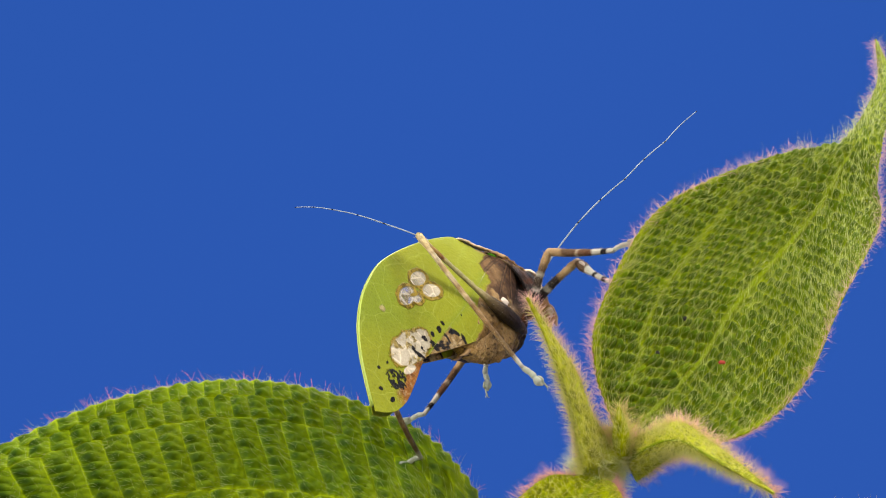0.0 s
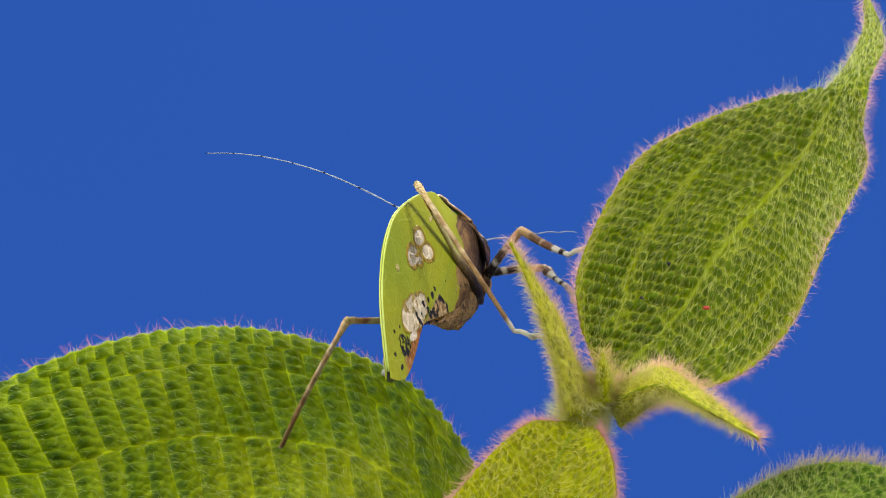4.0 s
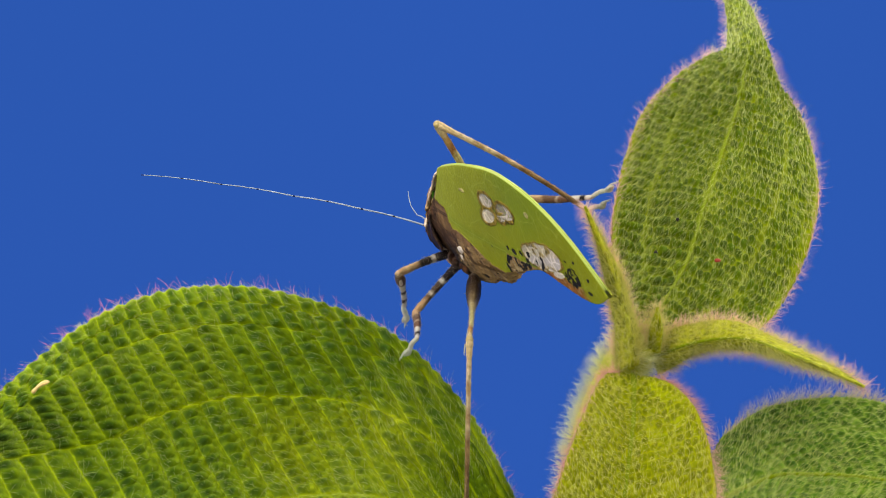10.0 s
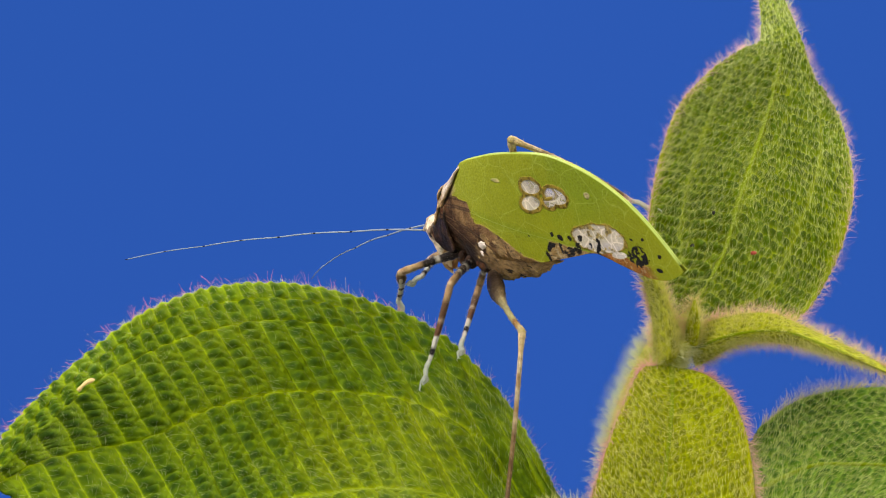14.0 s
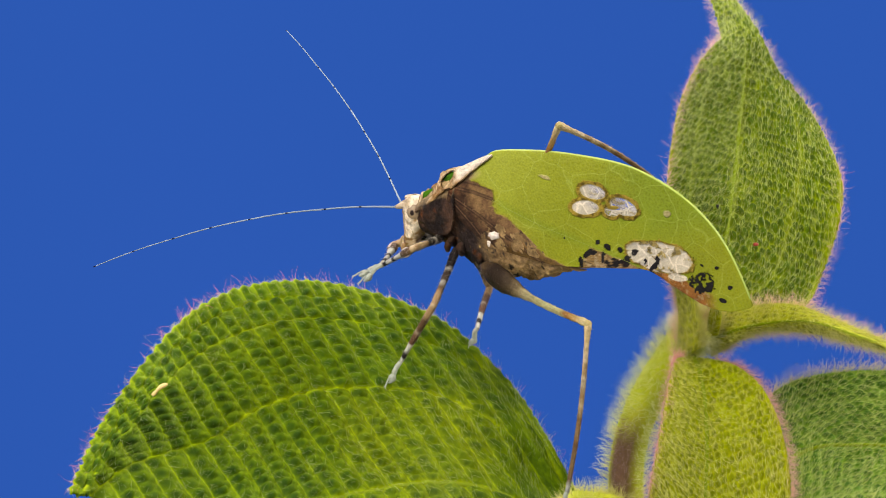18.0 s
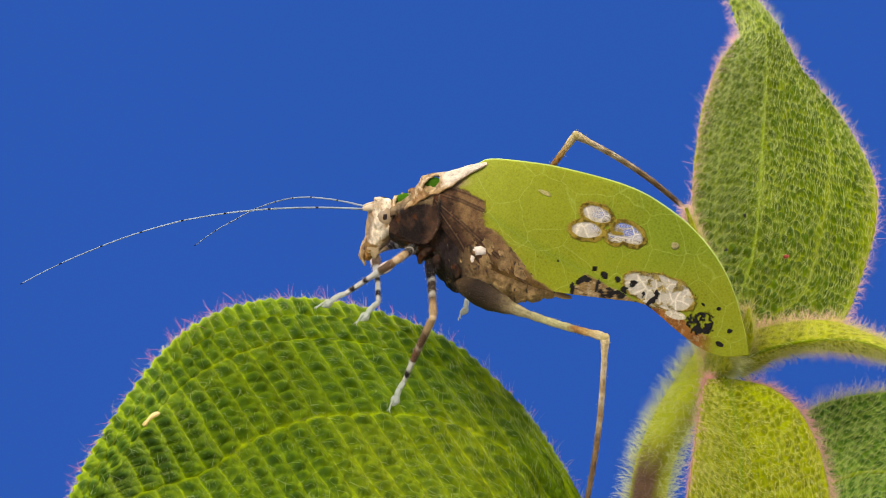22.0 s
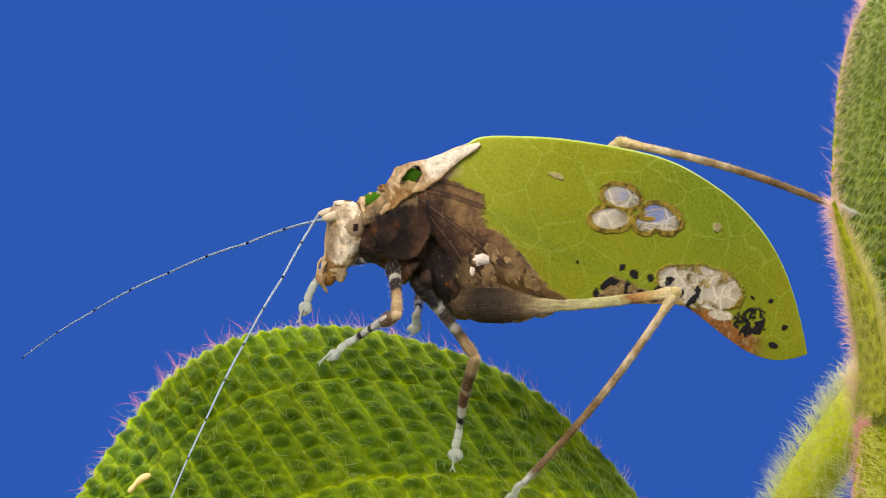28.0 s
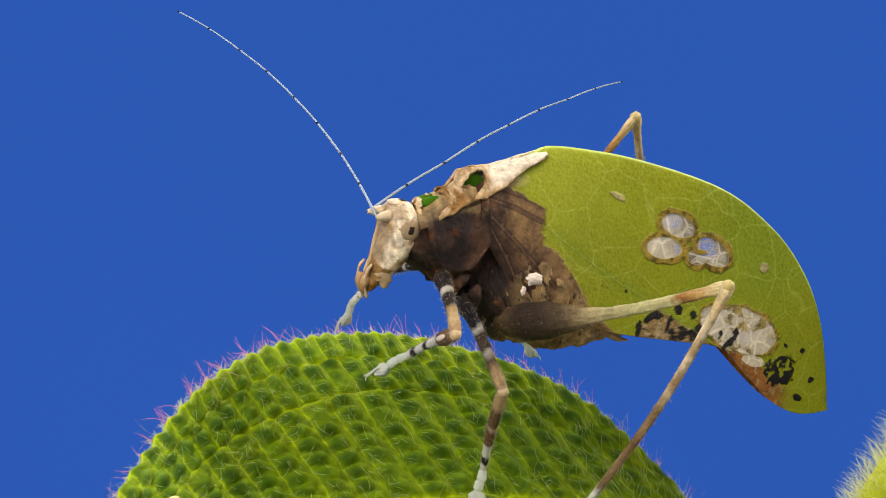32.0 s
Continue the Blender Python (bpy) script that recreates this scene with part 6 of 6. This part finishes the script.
    leg_walk("RM", [
        (0, 1.27, -0.4, 0.32, 1.23, -0.99, 0.03, 1.38, -1.11, 0.06),
        (1, 1.07, -0.54, 0.27, 1.02, -1.14, 0.01, 1.17, -1.26, 0.06),
        (2, 0.88, -0.57, 0.2, 0.72, -1.17, -0.03, 0.85, -1.32, -0.03),
        (3, 0.98, -0.59, 0.21, 0.58, -1, -0.1, 0.52, -1.19, -0.07),
        (6, 1.03, -0.49, 0.31, 0.77, -1.03, 0.04, 0.78, -1.22, 0.12),
        (7, 1.03, -0.5, 0.31, 0.79, -1.06, 0.04, 0.79, -1.24, 0.12),
        (8, 1.01, -0.54, 0.27, 0.69, -1.06, 0.02, 0.57, -1.21, 0.07),
        (9, 0.9, -0.6, 0.13, 0.37, -0.91, -0.09, 0.32, -1.11, -0.08),
        (10, 0.84, -0.66, 0.03, 0.29, -0.94, -0.21, 0.22, -1.13, -0.21),
        (11, 0.79, -0.66, -0.05, 0.26, -0.97, -0.27, 0.17, -1.15, -0.26),
        (12, 0.75, -0.62, -0.11, 0.18, -0.91, -0.28, 0.08, -1.09, -0.29),
        (13, 0.73, -0.62, -0.11, 0.2, -0.94, -0.3, 0.09, -1.11, -0.29),
        (13.3, 0.73, -0.62, -0.11, 0.2, -0.94, -0.3, 0.09, -1.11, -0.29),
        (14, 1.55, -0.13, -0.41, 1.29, 0.42, -0.67, 1.21, 0.58, -0.75),
        (15, 1.55, -0.24, -0.39, 1.17, 0.28, -0.54, 1.24, 0.38, -0.7),
        (18, 1.02, -0.45, -0.69, 0.93, 0.19, -0.81, 1.05, 0.1, -0.96),
        (19, 0.91, -0.53, -0.68, 0.9, 0.11, -0.84, 0.98, -0.01, -0.99),
        (20, 0.86, -0.54, -0.48, 0.76, 0.09, -0.62, 0.81, 0.15, -0.81),
        (21, 0.74, -0.15, -0.6, 0.88, -0.66, -0.99, 0.93, -0.77, -1.15),
        (22, 0.85, -0.64, -0.3, 0.74, -1.18, -0.66, 0.81, -1.26, -0.83),
        (23, 1.01, -0.55, -0.19, 1.03, -1.18, -0.4, 1.11, -1.3, -0.55),
        (25, 0.92, -0.66, -0.28, 0.91, -1.29, -0.49, 1.06, -1.28, -0.63),
        (28, 0.79, -0.62, -0.43, 0.98, 0, -0.35, 0.98, -0.13, -0.5),
        (30, 0.68, -0.5, -0.43, 0.92, 0.1, -0.32, 0.91, -0.04, -0.47),
        (30.5, 0.6, -0.45, -0.43, 0.6, -1.1, -0.42, 0.6, -1.28, -0.5),
        (31, 0.5, -0.29, -0.42, 0.14, -0.78, -0.69, -0.01, -0.86, -0.8),
        (32, 0.5, -0.29, -0.42, 0.14, -0.78, -0.69, -0.01, -0.86, -0.8),
    ])
    leg_walk("RH", [
        (0, -0.36, -0.31, 0.53, -0.55, -0.81, -0.87, -0.47, -0.87, -1.04),
        (1, -0.31, -0.27, 0.6, -0.59, -0.81, -0.77, -0.6, -0.93, -0.92),
        (2, -0.26, -0.22, 0.67, -0.4, -0.7, -0.75, -0.45, -0.85, -0.87),
        (3, -0.27, -0.16, 0.66, -0.66, -0.82, -0.63, -0.68, -1.01, -0.69),
        (6, -0.17, -0.11, 0.71, -0.49, -0.73, -0.62, -0.53, -0.91, -0.71),
        (7, -0.21, -0.06, 0.69, -0.6, -0.66, -0.63, -0.71, -0.82, -0.66),
        (8, -0.15, 0.01, 0.77, -0.77, -0.45, -0.52, -0.64, -0.59, -0.58),
        (9, 0.13, -0.01, 0.97, 0.61, -0.64, -0.3, 0.73, -0.69, -0.45),
        (10, 0.16, -0.04, 1, 0.25, -0.82, -0.28, 0.31, -1.01, -0.3),
        (11, 0.27, 0.02, 1.04, 0.69, -0.86, -0.1, 0.68, -0.87, -0.3),
        (12, -0.19, 0.05, 0.73, 0.19, -0.94, -0.34, 0.27, -1.05, -0.48),
        (13, -0.26, 0.01, 0.66, 0.15, -1.01, -0.36, 0.12, -1.1, -0.54),
        (14, -0.24, -0, 0.68, 0.16, -1.01, -0.35, 0.07, -1.12, -0.5),
        (15, -0.21, 0, 0.71, 0.03, -1.06, -0.31, -0.09, -1.17, -0.44),
        (18, -0.04, 0.06, 0.86, -0.36, -1.16, 0.05, -0.5, -1.18, -0.09),
        (21, -0, 0.03, 0.89, -0.72, -1.05, 0.13, -0.9, -1.09, 0.05),
        (23, -0.12, -0.32, 0.8, -1.2, -1.15, 0.16, -1.35, -1.27, 0.14),
        (25, -0.31, -0.32, 0.63, -1.56, -0.9, 0.04, -1.74, -1, 0.02),
        (28, -0.37, -0.35, 0.51, -1.78, -0.34, 0.01, -1.94, -0.44, -0.06),
        (28.4, -0.54, -0.42, 0.41, -1.88, -0.68, -0.21, -2.05, -0.78, -0.14),
        (28.6, -0.48, -0.42, 0.45, -1.79, -0.68, -0.21, -1.93, -0.77, -0.1),
        (28.8, -0.46, -0.41, 0.48, -1.62, -0.72, -0.42, -1.71, -0.72, -0.24),
        (29, -0.42, -0.4, 0.54, -1.54, -0.61, -0.44, -1.67, -0.75, -0.39),
        (29.3, -0.35, -0.4, 0.63, -1.27, -0.51, -0.55, -1.38, -0.55, -0.72),
        (29.6, -0.27, -0.4, 0.71, -1.07, -0.53, -0.55, -1.15, -0.56, -0.73),
        (30, -0.17, -0.4, 0.79, -0.97, -0.78, -0.43, -1.06, -0.76, -0.61),
        (30.5, -0.12, -0.41, 0.8, -0.8, -0.91, -0.44, -0.87, -0.92, -0.63),
        (31, -0.15, -0.36, 0.81, -0.8, -0.87, -0.44, -0.87, -0.88, -0.63),
        (31.5, -0.22, -0.37, 0.76, -0.81, -0.96, -0.49, -0.88, -0.98, -0.68),
        (32, -0.18, -0.42, 0.8, -0.74, -1.09, -0.42, -0.8, -1.12, -0.6),
    ])
    antenna_walk("L", [
        (0, 1.13, 0.52, 0.89, 1.17, 1.04, 1.42, 1.38, 1.6, 1.85, 1.72, 2.18, 2.18),
        (1, 1.2, 0.55, 0.75, 1.15, 1.13, 1.21, 1.26, 1.77, 1.58, 1.47, 2.42, 1.82),
        (2, 1.54, 0.73, 0.89, 1.63, 1.29, 1.36, 1.73, 1.91, 1.76, 1.83, 2.56, 2.08),
        (3, 1.34, 0.54, 0.79, 1.36, 1.07, 1.29, 1.64, 1.66, 1.65, 2.06, 2.23, 1.87),
        (6, 1.91, 0.81, 0.49, 2.22, 1.47, 0.65, 2.45, 2.16, 0.76, 2.59, 2.89, 0.82),
        (7, 1.9, 0.6, 0.74, 2.22, 1.14, 1.12, 2.54, 1.73, 1.42, 2.83, 2.37, 1.66),
        (8, 2.09, 0.49, 0.52, 2.52, 1.06, 0.73, 2.81, 1.72, 0.9, 2.83, 2.44, 1.03),
        (9, 2.02, 0.57, 0.43, 2.47, 1.13, 0.62, 2.87, 1.73, 0.78, 3.2, 2.38, 0.92),
        (10, 2.13, 0.32, 0.66, 2.66, 0.65, 1.06, 3.11, 1.05, 1.48, 3.42, 1.56, 1.92),
        (11, 2.29, 0.17, 0.31, 3.03, 0.22, 0.34, 3.77, 0.21, 0.36, 4.5, 0.15, 0.38),
        (12, 2.15, 0.11, 0.7, 2.72, 0.19, 1.17, 3.26, 0.38, 1.65, 3.72, 0.65, 2.15),
        (13, 2.21, 0.27, 0.59, 2.84, 0.53, 0.88, 3.42, 0.89, 1.17, 3.93, 1.35, 1.44),
        (14, 2.2, 0.35, 0.54, 2.83, 0.66, 0.79, 3.41, 1.04, 1.03, 3.93, 1.51, 1.26),
        (15, 2.23, 0.15, 0.56, 2.92, 0.29, 0.81, 3.59, 0.49, 1.03, 4.25, 0.75, 1.23),
        (18, 2.31, -0.05, 0.26, 3.05, -0.03, 0.22, 3.77, 0.08, 0.12, 4.43, 0.4, -0.01),
        (19, 2.31, -0.12, 0.06, 3.02, -0.06, -0.15, 3.69, 0.17, -0.38, 4.33, 0.41, -0.64),
        (20, 2.3, 0.09, 0.33, 3.04, 0.15, 0.32, 3.77, 0.14, 0.23, 4.49, 0.12, 0.04),
        (21, 2.26, 0.08, 0.44, 2.98, -0.07, 0.51, 3.71, -0.17, 0.5, 4.45, -0.17, 0.44),
        (22, 2.27, 0.12, 0.25, 2.96, -0.09, 0.1, 3.62, -0.28, -0.16, 4.27, -0.37, -0.5),
        (23, 2.06, -0.29, 0.11, 2.59, -0.75, -0.12, 3.18, -1.08, -0.42, 3.84, -1.18, -0.75),
        (24, 2.07, -0.35, 0.15, 2.57, -0.85, -0.09, 3.05, -1.27, -0.45, 3.54, -1.58, -0.92),
        (25, 1.98, -0.43, -0.05, 2.41, -0.89, -0.42, 2.86, -1.28, -0.87, 3.35, -1.53, -1.38),
        (28, 1.9, -0.54, -0.01, 2.29, -1.09, -0.31, 2.68, -1.61, -0.66, 3.09, -2.07, -1.07),
        (29, 1.88, -0.58, 0.11, 2.24, -1.21, -0.06, 2.61, -1.82, -0.25, 2.99, -2.41, -0.48),
        (30, 1.92, -0.5, 0.5, 2.29, -1.12, 0.64, 2.65, -1.76, 0.73, 3, -2.41, 0.73),
        (31, 1.47, -0.62, 0.37, 1.39, -1.36, 0.48, 1.3, -2.08, 0.58, 1.23, -2.81, 0.67),
        (32, 1.5, -0.64, 0.41, 1.51, -1.38, 0.54, 1.58, -2.1, 0.63, 1.71, -2.84, 0.68),
    ])
    antenna_walk("R", [
        (0, 2.09, -0.28, 0.62, 2.72, -0.53, 0.91, 3.38, -0.71, 1.2, 4.07, -0.79, 1.49),
        (1, 2.23, 0.01, 0.48, 2.93, -0.11, 0.7, 3.61, -0.35, 0.84, 4.23, -0.75, 0.93),
        (2, 2.22, 0.06, 0.37, 2.97, 0.07, 0.43, 3.69, 0.1, 0.53, 4.42, 0.15, 0.66),
        (3, 2.28, -0.02, 0.26, 3.02, -0.01, 0.28, 3.76, 0.01, 0.27, 4.5, 0.03, 0.25),
        (6, 2.22, -0.24, 0.33, 2.93, -0.43, 0.4, 3.66, -0.5, 0.48, 4.39, -0.46, 0.57),
        (7, 2.01, -0.17, 0.85, 2.53, -0.35, 1.35, 3.09, -0.57, 1.79, 3.68, -0.81, 2.16),
        (8, 2.09, -0.36, 0.73, 2.66, -0.64, 1.11, 3.26, -0.94, 1.42, 3.89, -1.26, 1.66),
        (9, 2.18, -0.39, 0.32, 2.85, -0.71, 0.38, 3.52, -1.02, 0.39, 4.2, -1.31, 0.34),
        (10, 2.28, -0.19, 0.27, 3, -0.36, 0.31, 3.71, -0.57, 0.38, 4.39, -0.83, 0.49),
        (11, 2.27, -0.16, 0.07, 2.98, -0.31, -0.09, 3.68, -0.49, -0.26, 4.36, -0.71, -0.42),
        (12, 2.28, -0.15, 0.16, 2.99, -0.31, 0.05, 3.71, -0.5, -0.06, 4.39, -0.74, -0.2),
        (13, 2.28, -0.19, 0.18, 2.98, -0.38, 0.05, 3.67, -0.6, -0.08, 4.35, -0.86, -0.24),
        (14, 2.3, -0.03, 0.32, 3.03, -0.1, 0.31, 3.76, -0.19, 0.26, 4.48, -0.35, 0.15),
        (15, 2.28, -0.13, 0.28, 3, -0.27, 0.25, 3.72, -0.48, 0.19, 4.41, -0.73, 0.13),
        (18, 1.98, -0.64, 0.6, 2.41, -1.13, 0.94, 2.88, -1.6, 1.26, 3.37, -2.07, 1.55),
        (19, 1.7, -0.94, 0.29, 1.75, -1.69, 0.29, 1.76, -2.42, 0.26, 1.68, -3.15, 0.17),
        (20, 2, -0.73, -0.03, 2.42, -1.28, -0.31, 2.8, -1.81, -0.65, 3.18, -2.33, -1.02),
        (21, 1.95, -0.43, 0.02, 2.33, -0.98, -0.29, 2.72, -1.49, -0.65, 3.11, -1.98, -1.05),
        (22, 1.87, -0.45, 0.23, 2.21, -1.09, 0.07, 2.58, -1.68, -0.19, 2.99, -2.19, -0.53),
        (23, 1.73, -0.57, 0.5, 1.93, -1.26, 0.67, 2.2, -1.94, 0.77, 2.52, -2.61, 0.81),
        (24, 1.41, -0.63, 0.5, 1.27, -1.32, 0.74, 1.15, -2.01, 0.98, 1.04, -2.69, 1.23),
        (25, 1.41, -0.74, 0.24, 1.28, -1.47, 0.22, 1.15, -2.2, 0.2, 1.04, -2.93, 0.18),
        (28, 1.91, 0.55, 0.06, 2.26, 1.17, -0.13, 2.59, 1.8, -0.34, 2.9, 2.44, -0.55),
        (29, 1.89, 0.57, 0.4, 2.22, 1.23, 0.48, 2.55, 1.89, 0.52, 2.86, 2.56, 0.5),
        (30, 1.09, -0.58, 0.42, 0.63, -1.13, 0.59, 0.15, -1.68, 0.74, -0.34, -2.21, 0.88),
        (31, 0.95, -0.4, 0.43, 0.29, -0.7, 0.54, -0.42, -0.92, 0.59, -1.15, -1.02, 0.58),
        (32, 0.96, -0.46, 0.44, 0.38, -0.9, 0.56, -0.21, -1.35, 0.62, -0.8, -1.8, 0.64),
    ])


def quaternion(q):
    w, x, y, z = q
    return Matrix(((1 - 2 * (y * y + z * z), 2 * (x * y - z * w), 2 * (x * z + y * w), 0), (2 * (x * y + z * w), 1 - 2 * (x * x + z * z), 2 * (y * z - x * w), 0), (2 * (x * z - y * w), 2 * (y * z + x * w), 1 - 2 * (x * x + y * y), 0), (0, 0, 0, 1)))


motions()
